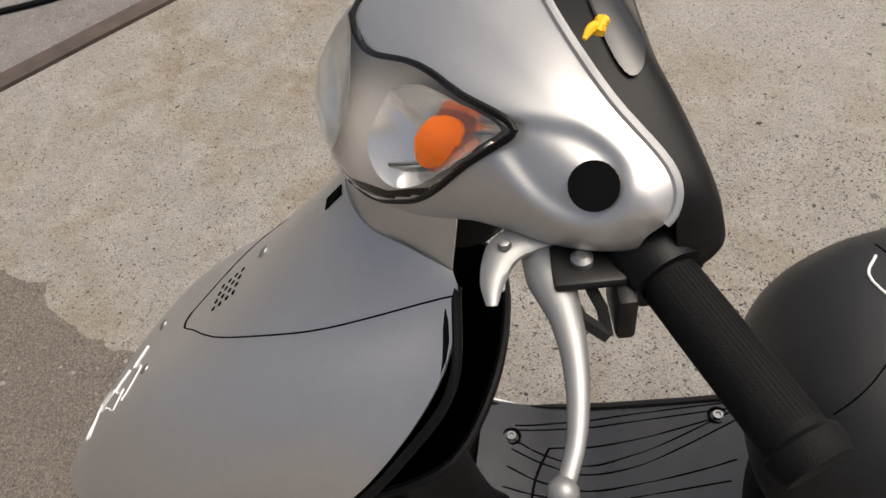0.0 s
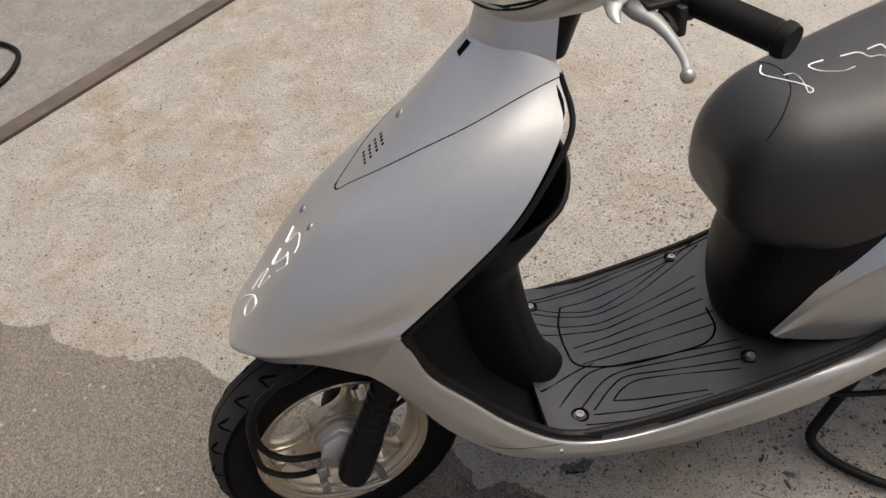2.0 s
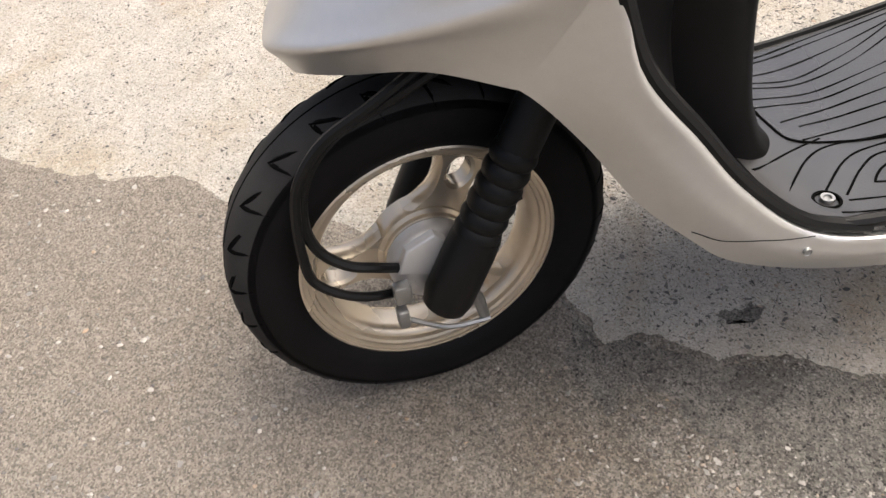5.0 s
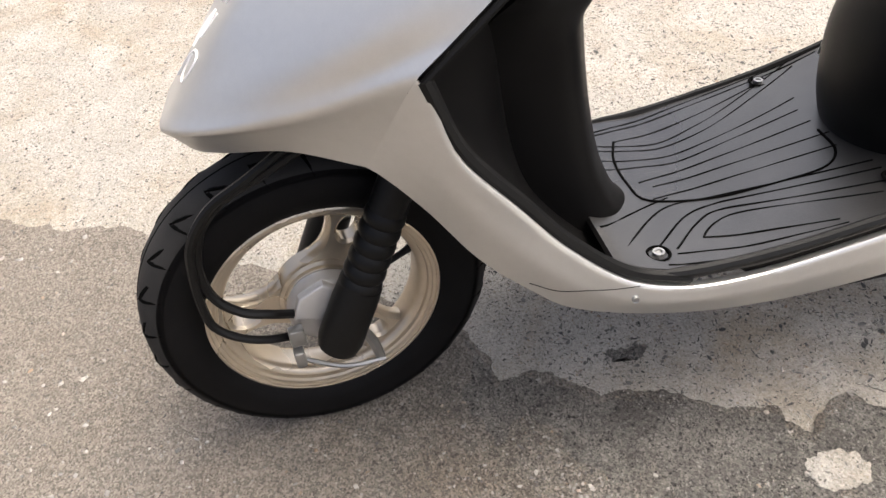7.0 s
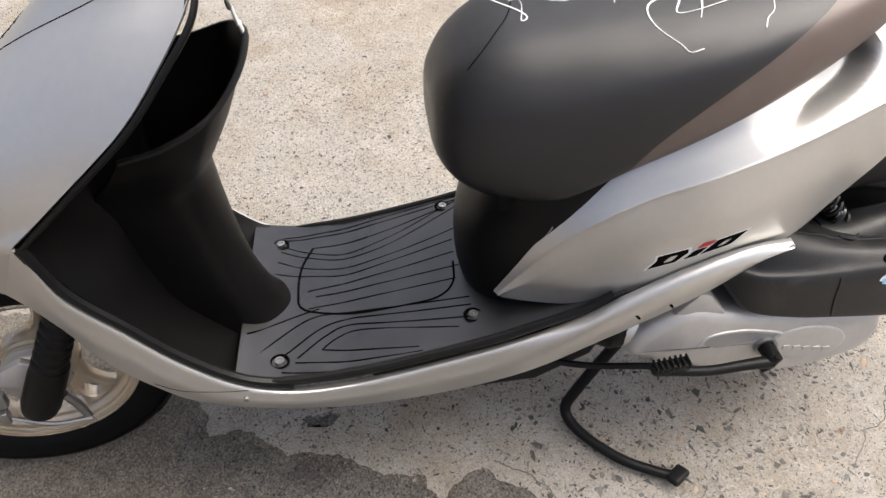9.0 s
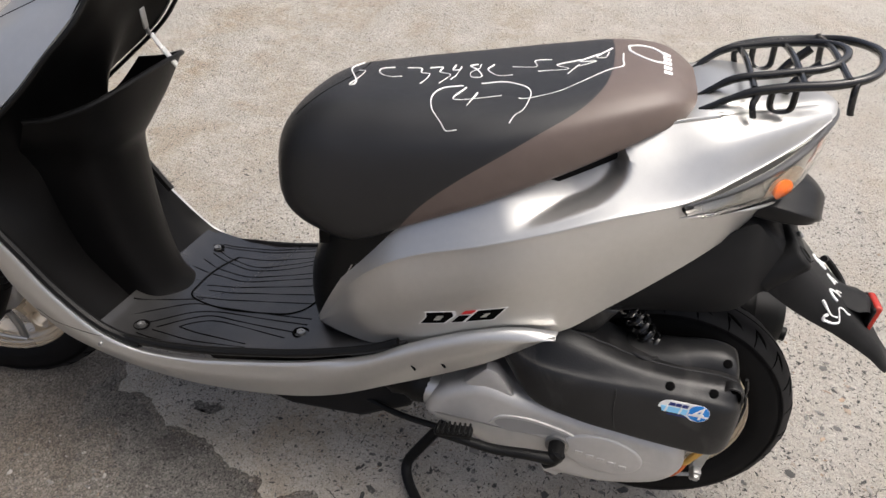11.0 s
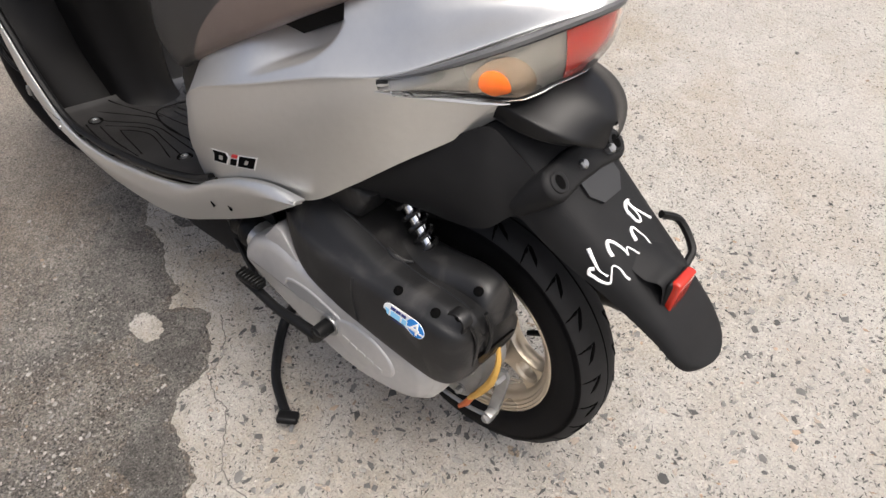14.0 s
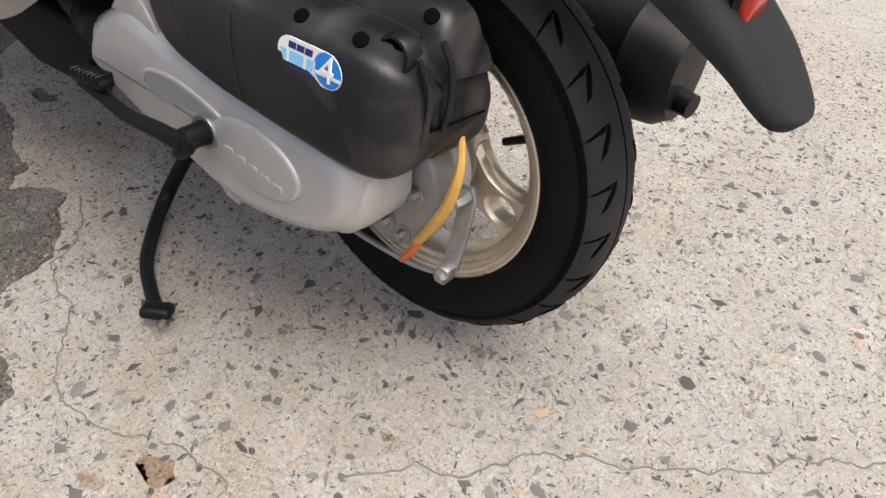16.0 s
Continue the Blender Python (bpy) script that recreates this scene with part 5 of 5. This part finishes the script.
def wheel(name, c, first, valve_at, turned, label):
    f = wheeled if turned else (lambda b: shrunk(b, c, .97))
    R = .207
    w = new(name)
    w.parent = scooter
    tagged(w, label)
    prof = tyre_profile(R, .084)
    part("tyre", f(lathe(prof[:9] + [(r - .002, h) for r, h in prof[9:18]] + prof[18:], 96, "y", c, True)), RUBBER, w, "black rubber tyre")
    part("tread", f(lathe(prof[7:20], 96, "y", c)), TREAD, w, "dusty tread with angular grooves")
    part("rim", f(lathe([(.1375, -.035), (.136, -.0345), (.1355, -.032), (.1318, -.0315), (.1308, -.029), (.1275, -.0275), (.1262, -.023), (.1212, -.0215), (.1178, -.017), (.1168, -.01), (.1168, .01), (.1178, .017), (.1212, .0215), (.1262, .023), (.1275, .0275), (.1308, .029), (.1318, .0315), (.1355, .032), (.136, .0345), (.1375, .035), (.14, .034), (.14, -.034)], 96, "y", c, True)), GOLD, w, "champagne painted cast rim")
    for k in range(3):
        part("spoke", f(spoke(first + 120 * k, c)), GOLD, w)
    part("hub", f(lathe([(0, -.026), (.03, -.026), (.044, -.023), (.0475, -.021), (.0485, -.0165), (.053, -.0145), (.055, -.009), (.055, .012), (.044, .024), (0, .026)], 40, "y", c)), GOLD, w)
    va = np.array((math.cos(radians(valve_at)), 0, math.sin(radians(valve_at))))
    part("valve", f(tube([np.array(c) + va * .118, np.array(c) + va * .108 + (0, -.003, 0), np.array(c) + va * .086 + (0, -.008, 0)], [.006, .0045, .004], 10, per=1)), BLACK, w)
    # tread grooves
    for k in range(25):
        a = 2 * math.pi * k / 25
        for s in (1, -1):
            path = []
            for q, da in ((.5, .15), (.4, .1), (.3, .045), (.22, 0), (.4, .015), (.62, .035), (.8, .05), (.95, .06)):
                th = q * 1.3
                aa = a - da + (.12 if s > 0 else 0)
                rad = R - .0447 + .0421 * math.cos(th) ** .8
                path.append((c[0] + rad * math.cos(aa), c[1] + math.sin(th) ** .72 * s * .042, c[2] + rad * math.sin(aa)))
            part("tread_groove", f(tube([q for p, n_ in zip(path, path[1:]) for q in (p, tuple((np.array(p) + np.array(n_)) / 2))] + [path[-1]], [.0017, .0034, .0038, .0039, .0038, .0036, .003, .0018, .001, .0003], 5, per=0)), GROOVE, w)
    part("tread_groove", f(lathe([(R + .0004 - .0006, -.0016), (R + .0006, 0), (R - .0002, .0016)], 96, "y", c)), GROOVE, w)
    return w


fc = (0, 0, .207)
fw = wheel("front_wheel", fc, 62, 11, True, "front wheel with champagne cast rim")
part("brake_plate", wheeled(lathe([(0, -.05), (.026, -.05), (.042, -.044), (.047, -.036), (.047, -.024)], 40, "y", fc)), SILVER_CASE, fw)
part("brake_rib", wheeled(prism([(.0, .207), (-.042, .222), (-.03, .25), (.0, .262), (.012, .25)], -.058, -.046, .003)), SILVER_CASE, fw)
for s in (1, -1):
    fork = part("front_fork", wheeled(tube([(-.002, -.072 * s, .178), (.004, -.072 * s, .19), (.03, -.072 * s, .242), (.04, -.072 * s, .262)], [.024, .027, .0265, .025], 20, per=1)), BLACK, scooter, "black fork leg with ribbed rubber boot")
    d = np.array((.446, 0, .895))
    p0, rad, pts = np.array((.028, -.072 * s, .24)), [], []
    for k in range(57):
        pts.append(p0 + d * (.125 * k / 56))
        rad.append(.0222 + .0028 * abs(math.sin(math.pi * k / 8)) ** .7 - .002 * k / 56)
    part("boot", wheeled(tube(pts, rad, 20, per=0)), BLACK, fork, "ribbed black rubber boot")
    part("upper_tube", wheeled(tube([p0 + d * .12, p0 + d * .3], .021, 16, per=1)), BLACK, fork)
part("cable_clamp", wheeled(merge(rbox((-.043, -.07, .21), (.018, .014, .024), .003), rbox((-.047, -.072, .178), (.012, .016, .024), .003))), STEEL, fw)
part("brake_arm", wheeled(merge(tube([(.03, -.058, .18), (.04, -.056, .15), (.046, -.056, .118)], [.006, .007, .006], 8), tube([(-.047, -.072, .175), (.0, -.068, .135), (.05, -.06, .118)], .003, 6))), STEEL, fw)
part("brake_cable", tube([(-.045, -.07, .19), (-.07, -.085, .205), (-.095, -.093, .222), (-.118, -.095, .246), (-.122, -.095, .278), (-.118, -.095, .324), (-.108, -.095, .362), (-.08, -.094, .398), (-.036, -.092, .424), (.03, -.08, .46)], .005, 8), BLACK, scooter)
part("speedometer_cable", tube([(-.04, -.066, .22), (-.06, -.085, .243), (-.086, -.09, .257), (-.108, -.09, .282), (-.113, -.09, .322), (-.098, -.09, .369), (-.066, -.09, .404), (-.02, -.088, .425), (.035, -.08, .45)], .0055, 8), BLACK, scooter)
part("inner_fender", prism([(-.03, .46), (.0, .452), (.05, .445), (.12, .43), (.15, .40), (.17, .36), (.185, .36), (.19, .42), (.18, .5), (.1, .56), (.0, .5)], -.1, .1, .01), BLACK_MATTE, scooter)

# rear wheel, engine and exhaust
rcn = (1.176, 0, .23)
rw = wheel("rear_wheel", rcn, -22, 25, False, "rear wheel with champagne cast rim")
case = part("engine_case", prism([(.83, .25), (.842, .285), (.87, .31), (.915, .327), (.97, .314), (1.05, .3), (1.14, .29), (1.186, .283), (1.205, .262), (1.206, .232), (1.19, .207), (1.158, .19), (1.1, .176), (1.04, .176), (.985, .19), (.914, .21), (.858, .232)], -.166, -.06, .02, 6, 3), SILVER_CASE, scooter, "silver painted engine transmission case")
part("cover_boss", prism([(1.094 + .058 * math.cos(a) + .003 * math.sin(a), .243 + .034 * math.sin(a) - .006 * math.cos(a)) for a in np.linspace(0, 2 * math.pi, 32, endpoint=False)], -.1695, -.15, .004, 3), SILVER_CASE, case)
part("mount_tab", prism([(.885, .318), (.915, .354), (.93, .35), (.965, .305), (.93, .31)], -.16, -.135, .004, 2), SILVER_CASE, case)
# flush plate in a darker case colour paints the shade of a shallow recess
part("cover_recess_shade", prism([(.935, .262), (.95, .274), (.985, .277), (1.025, .27), (1.05, .262), (1.02, .258), (.985, .252), (.955, .25)], -.1662, -.16, .001, 1, 3), mat("shaded_case_paint", (.3, .295, .285), .5, .4), case)
part("cover_edge", tube([(.93, -.1655, .258), (.945, -.1655, .276), (.985, -.1655, .281), (1.03, -.1655, .273), (1.055, -.1655, .264)], .0028, 8), SILVER_CASE, case)
part("case_drum", lathe([(0, -.163), (.02, -.162), (.034, -.157), (.0425, -.146), (.0445, -.13), (.0445, -.09)], 40, "y", (1.168, 0, .237)), SILVER_CASE, case)
part("case_foot", prism([(1.0, .2), (1.045, .19), (1.05, .172), (1.04, .158), (1.02, .162)], -.15, -.12, .005, 2), SILVER_CASE, case)
part("neck_ring", tube([(.85, -.125, .268), (.832, -.122, .268)], .03, 24, per=1), SILVER, case)
part("front_hose", tube([(.835, -.122, .268), (.815, -.118, .27), (.8, -.116, .27), (.785, -.112, .272), (.77, -.11, .275), (.74, -.1, .28)], [.03, .036, .03, .036, .031, .035], 20, per=2), BLACK, case)
part("engine_block", prism([(.70, .25), (.72, .22), (.85, .19), (1.0, .2), (1.05, .25), (1.0, .36), (.85, .36), (.72, .32)], -.07, .12, .012), BLACK_MATTE, case)
part("under_tray", prism([(.44, .235), (.5, .18), (.6, .15), (.72, .155), (.8, .2), (.82, .245), (.6, .248)], -.115, .115, .012), BLACK_MATTE, scooter, "black plastic tray under the floor")
part("stand_spring_rod", tube([(.70, -.1, .2), (.78, -.13, .2), (.87, -.17, .23)], .005, 8), BLACK, scooter)
# cover sections: x, lower edge, start of the shoulder, seam height, face y, seam y
AIR = [(.925, .386, .406, .43, -.142, -.115), (.945, .36, .396, .438, -.158, -.117), (.985, .318, .386, .435, -.172, -.12), (1.05, .303, .384, .416, -.178, -.124), (1.11, .296, .385, .402, -.179, -.126), (1.16, .291, .385, .396, -.179, -.126), (1.207, .287, .383, .396, -.178, -.126), (1.2315, .286, .379, .395, -.175, -.127), (1.2476, .29, .372, .39, -.167, -.128), (1.2567, .299, .363, .38, -.153, -.128), (1.2609, .312, .35, .366, -.136, -.126)]
rows = []
for x, zb, zs, zt, yf, ys in AIR:
    h = zs - zb
    rows.append([(x, -.06, zb + .006), (x, yf + .035, zb + .002), (x, yf + .012, zb), (x, yf + .003, zb + .005), (x, yf, zb + .014), (x, yf - .001, zb + .5 * h), (x, yf, zs - .016), (x, yf + .004, zs - .003), (x, yf + .012, zs + .004), (x, (yf + ys) / 2, (zs + zt) / 2 + .007), (x, ys - .005, zt + .001), (x, ys, zt - .003), (x, -.06, zt - .012)])
air_s = Surface(rows, (1.1, 0, .35))
air_bm = air_s.mesh(72, 70)
bmesh.ops.holes_fill(air_bm, edges=[e for e in air_bm.edges if e.is_boundary], sides=0)
air = part("air_cleaner", air_bm, DUSTY, scooter, "dusty black plastic air cleaner box")
rows = []
for x, zb, zt, y0 in ((1.1, .375, .398, -.118), (1.13, .37, .4, -.122), (1.17, .36, .406, -.124), (1.195, .33, .41, -.125), (1.22, .306, .411, -.126), (1.24, .298, .406, -.127), (1.25, .294, .396, -.127), (1.256, .298, .376, -.124), (1.258, .315, .36, -.116)):
    rows.append([(x, y0 + .006, zb), (x, y0, zb + .3 * (zt - zb)), (x, y0 + .003, zb + .62 * (zt - zb)), (x, y0 + .016, zb + .9 * (zt - zb)), (x, y0 + .034, zt), (x, -.07, zt - .004), (x, -.055, zb + .5 * (zt - zb)), (x, -.055, zb), (x, y0 + .02, zb - .001), (x, y0 + .006, zb)])
box_s = Surface(rows, (1.2, -.09, .37))
box_bm = box_s.mesh(40, 44)
bmesh.ops.remove_doubles(box_bm, verts=box_bm.verts, dist=.0002)
bmesh.ops.holes_fill(box_bm, edges=[e for e in box_bm.edges if e.is_boundary], sides=0)
part("rear_box", box_bm, DUSTY, air, "dusty black rear half of the air cleaner")
part("cover_seam", air_s.line([(1.0, -.12, .43), (1.06, -.124, .413), (1.12, -.126, .4), (1.17, -.126, .396), (1.215, -.127, .396), (1.242, -.128, .39)], .0016, .0008), DUSTY, air)
part("fold", tube([(1.105, -.128, .405), (1.118, -.132, .404), (1.13, -.127, .398), (1.14, -.12, .398)], [.002, .004, .004, .002], 8), DUSTY, air)
part("side_step", air_s.line([(1.09, -.178, .378), (1.092, -.179, .345), (1.1, -.178, .31)], .0012, .0004), DUSTY, air)
part("screw_well", lathe([(.0125, -.004), (.0145, -.0035), (.0155, 0), (.0155, .012), (.01, .012)], 24, "y", (1.237, -.152, .384)), DUSTY, air)
part("end_rib", tube([(1.256, -.148, .385), (1.262, -.142, .36), (1.26, -.142, .325), (1.25, -.146, .3)], .002, 8), DUSTY, air)
part("end_rib", tube([(1.258, -.125, .393), (1.264, -.12, .37), (1.263, -.118, .335), (1.252, -.12, .303)], .0026, 8), DUSTY, air)
part("air_duct", prism([(.925, .43), (.955, .41), (.99, .415), (1.05, .42), (1.08, .47), (1.0, .47)], -.13, -.07, .012, 3), DUSTY, air)
part("duct_hole", lathe([(0, -.001), (.009, -.001), (.009, .004)], 16, "y", (.948, -.16, .405)), GROOVE, air)
for surf, p in ((air_s, (1.157, -.1665, .3935)), (air_s, (1.2135, -.1645, .393)), (box_s, (1.234, -.112, .404)), (air_s, (1.2365, -.146, .386))):
    q = surf.near(p)
    c_, n_ = surf.at(*q), surf.normal(*q)
    part("cover_screw", tube([c_ - n_ * .004, c_ + n_ * .0012, c_ + n_ * .002], [.0066, .0062, .004], 16, per=1), GROOVE, air)
part("kick_pedal", merge(tube([(1.03, -.192, .24), (.99, -.194, .241), (.94, -.193, .236), (.89, -.19, .24), (.862, -.19, .244)], [.0095, .008, .0072, .0075, .0075], 12), rbox((.882, -.19, .252), (.056, .018, .011), .004, 2, (0, -8, 0)), *[rbox((.86 + .0075 * k, -.19, .2545 + .001 * k), (.0032, .019, .0095), .0012, 1, (0, -8, 0)) for k in range(7)], tube([(1.034, -.19, .252), (1.026, -.191, .236), (1.016, -.192, .226)], [.0105, .0095, .007], 12)), BLACK, scooter, "black kick start pedal")
part("pivot", lathe([(0, -.024), (.006, -.024), (.008, -.022), (.011, -.02), (.0115, -.015), (.0115, .01)], 20, "y", (1.03, -.175, .246)), BLACK, case)
part("pivot_ring", lathe([(.0125, -.004), (.0165, -.004), (.0172, -.002), (.0172, .006)], 28, "y", (1.03, -.168, .246)), STEEL, case)
p0, p1 = np.array((1.07, -.082, .475)), np.array((1.138, -.082, .388))
ax = (p1 - p0) / np.linalg.norm(p1 - p0)
e1 = np.array((0, 1.0, 0))
e2 = np.cross(ax, e1)
part("spring", tube([p0 + (p1 - p0) * k / 130 + .0135 * (math.cos(k * .34) * e1 + math.sin(k * .34) * e2) for k in range(131)], .0036, 6, per=0), GLOSS, scooter, "black coil spring of the rear shock absorber")
part("shock_rod", tube([p0 - ax * .03, p1 + ax * .03], .0085, 12, per=1), CHROME, scooter)
stand = part("parking_stand", merge(tube([(.9, -.05, .2), (.86, -.055, .14), (.81, -.065, .06), (.79, -.075, .018), (.81, -.11, -.002), (.86, -.16, -.01), (.91, -.188, -.014), (.945, -.203, -.016)], [.0095, .0095, .0095, .0095, .009, .0085, .0085, .009], 12), tube([(.9, .05, .2), (.84, .07, .12), (.79, .1, .035), (.785, .12, .03)], .0095, 12)), BLACK, scooter, "black steel parking stand lowered to the ground")
part("stand_pad", rbox((.943, -.203, -.011), (.036, .024, .014), .005, 3, (-8, 0, 35)), BLACK, stand)
part("worn_tip", rbox((.96, -.2085, -.016), (.006, .018, .008), .002, 2, (-8, 0, 35)), STEEL, stand)
part("muffler", lathe([(0, -.19), (.04, -.19), (.055, -.17), (.058, -.1), (.058, .13), (.06, .135), (.058, .14), (.055, .17), (.045, .185), (0, .187)], 36, "x", (1.17, .135, .325)), BLACK, scooter, "black steel muffler")
part("rear_brake_panel", lathe([(0, -.055), (.04, -.055), (.058, -.048), (.06, -.03)], 36, "y", (1.176, 0, .226)), SILVER_CASE, rw)
gear_case = part("gear_case", prism([(1.13, .2), (1.145, .168), (1.18, .156), (1.212, .162), (1.23, .19), (1.236, .235), (1.215, .27), (1.16, .27)], -.084, -.05, .006, 2, 3), mat("weathered_alloy", (.28, .275, .265), .5, .55, 0, .25, 40, .2, 300), scooter, "weathered alloy final gear case")
for x, z in ((1.183, .182), (1.203, .176), (1.215, .226)):
    part("bolt", lathe([(0, -.094), (.004, -.094), (.0055, -.09), (.0055, -.08)], 6, "y", (x, 0, z)), STEEL, gear_case)
    part("washer", lathe([(.0055, -.0855), (.0085, -.0855), (.0085, -.08)], 20, "y", (x, 0, z)), STEEL, gear_case)
arm = part("rear_brake_arm", prism([(1.254, .248), (1.266, .25), (1.271, .24), (1.267, .2), (1.26, .152), (1.252, .146), (1.243, .153), (1.25, .2)], -.073, -.068, .001, 1), STEEL, scooter, "zinc plated rear brake arm")
part("clevis", rbox((1.252, -.078, .152), (.014, .018, .02), .003, 2, (0, 10, 0)), STEEL, arm)
for x, z in ((1.252, .152), (1.26, .24)):
    part("bolt", lathe([(0, -.092), (.005, -.091), (.007, -.087), (.007, -.066)], 6, "y", (x, 0, z)), STEEL, arm)
part("brake_rod", tube([(1.252, -.078, .148), (1.2, -.08, .14), (1.1, -.085, .15), (1.0, -.09, .18)], .003, 8), STEEL, arm)
strip = part("plastic_strip", tube([(1.256, -.085, .302), (1.262, -.09, .277), (1.256, -.092, .24), (1.24, -.092, .205), (1.226, -.094, .182)], [.003, .0042, .0058, .0055, .004], 8), TAPE, scooter, "yellow plastic strip hanging by the rear brake")
part("torn_end", tube([(1.23, -.093, .188), (1.222, -.095, .17), (1.212, -.097, .155)], [.004, .005, .003], 8), TAPE2, strip)
part("exhaust_outlet", tube([(1.345, .125, .305), (1.372, .12, .303)], .012, 16, per=1), BLACK, scooter)

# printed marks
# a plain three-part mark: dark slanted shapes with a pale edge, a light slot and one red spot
LOGO = [([(0, .95), (.34, .95), (.4, .62), (.34, .1), (.02, .1), (.05, .6)], [(.17, .35), (.26, .35), (.27, .68), (.18, .68)]), ([(.44, .1), (.58, .1), (.61, .62), (.47, .62)], None), ([(.62, .1), (.96, .1), (1.0, .95), (.66, .95)], [(.77, .38), (.84, .38), (.86, .68), (.79, .68)])]


def on_body(a, b):
    return np.array((.817 + .104 * a + .012 * b, -.19, .42 + .034 * a + .028 * b))


for shape, slot in LOGO:
    c = np.mean([on_body(*q) for q in shape], axis=0)
    part("logo_edge", body_s.patch([c + (on_body(*q) - c) * 1.16 for q in shape], .0005, .0006, 3), WHITE, body)
    part("logo_shape", body_s.patch([on_body(*q) for q in shape], .0009, .0005, 3), GROOVE, body)
    if slot:
        part("logo_slot", body_s.patch([on_body(*q) for q in slot], .0013, .0005, 2), SILVER, body)
part("logo_spot", body_s.patch([on_body(*q) for q in ((.48, .74), (.61, .74), (.64, 1.0), (.5, 1.0))], .0012, .0008, 2), REDP, body)
def capsule(w, h, n=10):
    return [(w / 2 * sx + h / 2 * math.cos(a), h / 2 * math.sin(a)) for sx, a0 in ((1, -math.pi / 2), (-1, math.pi / 2)) for a in np.linspace(a0, a0 + math.pi, n)]


TILT = math.radians(-1)


def sticker(pts, y, dx=0, dz=0):
    return prism([(1.179 + dx + a * math.cos(TILT) - b * math.sin(TILT), .3665 + dz + b * math.cos(TILT) + a * math.sin(TILT)) for a, b in pts], -.1788, -.1788 - y)


label = part("sticker", sticker(capsule(.038, .028), .0006), WHITE, air, "white and blue oval sticker with numeral")
part("blue_field", sticker([(-.027, -.0065), (.01, -.0065), (.01, .003), (-.03, .003)], .0009), SKYBLUE, label)
for a, b in ((-.021, -.0135), (-.0125, -.005), (-.004, .0035)):
    part("printed_bar", sticker([(a, .0052), (b, .0052), (b + .0012, .0105), (a + .0012, .0105)], .001), NAVY, label)
for pts in ([(-.024, -.0065), (-.0215, -.0065), (-.02, .003), (-.0225, .003)], [(-.006, -.0065), (-.0035, -.0065), (-.002, .003), (-.0045, .003)], [(.004, -.0065), (.0055, -.0065), (.007, .003), (.0055, .003)]):
    part("white_gap", sticker(pts, .0012), WHITE, label)
part("printed_bar", sticker([(-.02, -.0105), (.006, -.0105), (.006, -.0088), (-.02, -.0088)], .001), NAVY, label)
part("blue_disc", sticker([(.0135 * math.cos(a), .0135 * math.sin(a)) for a in np.linspace(0, 6.28, 29)[:-1]], .001, .019), BLUE, label)
part("white_band", sticker([(-.012, -.0055), (.0125, -.0055), (.0128, -.0028), (-.012, -.0028)], .0014, .019), WHITE, label)
lettering("numeral", "4", .03, Matrix(((1, .12, 0, 1.198), (0, 0, -1, -.1806), (0, 1, 0, .3665), (0, 0, 0, 1))), CHALK, label)
for k in range(5):
    part("embossed_mark", rbox((1.062 + .016 * k, -.1698, .24 - .003 * k), (.011, .0016, .007), .0005, 1), SILVER_CASE, case)
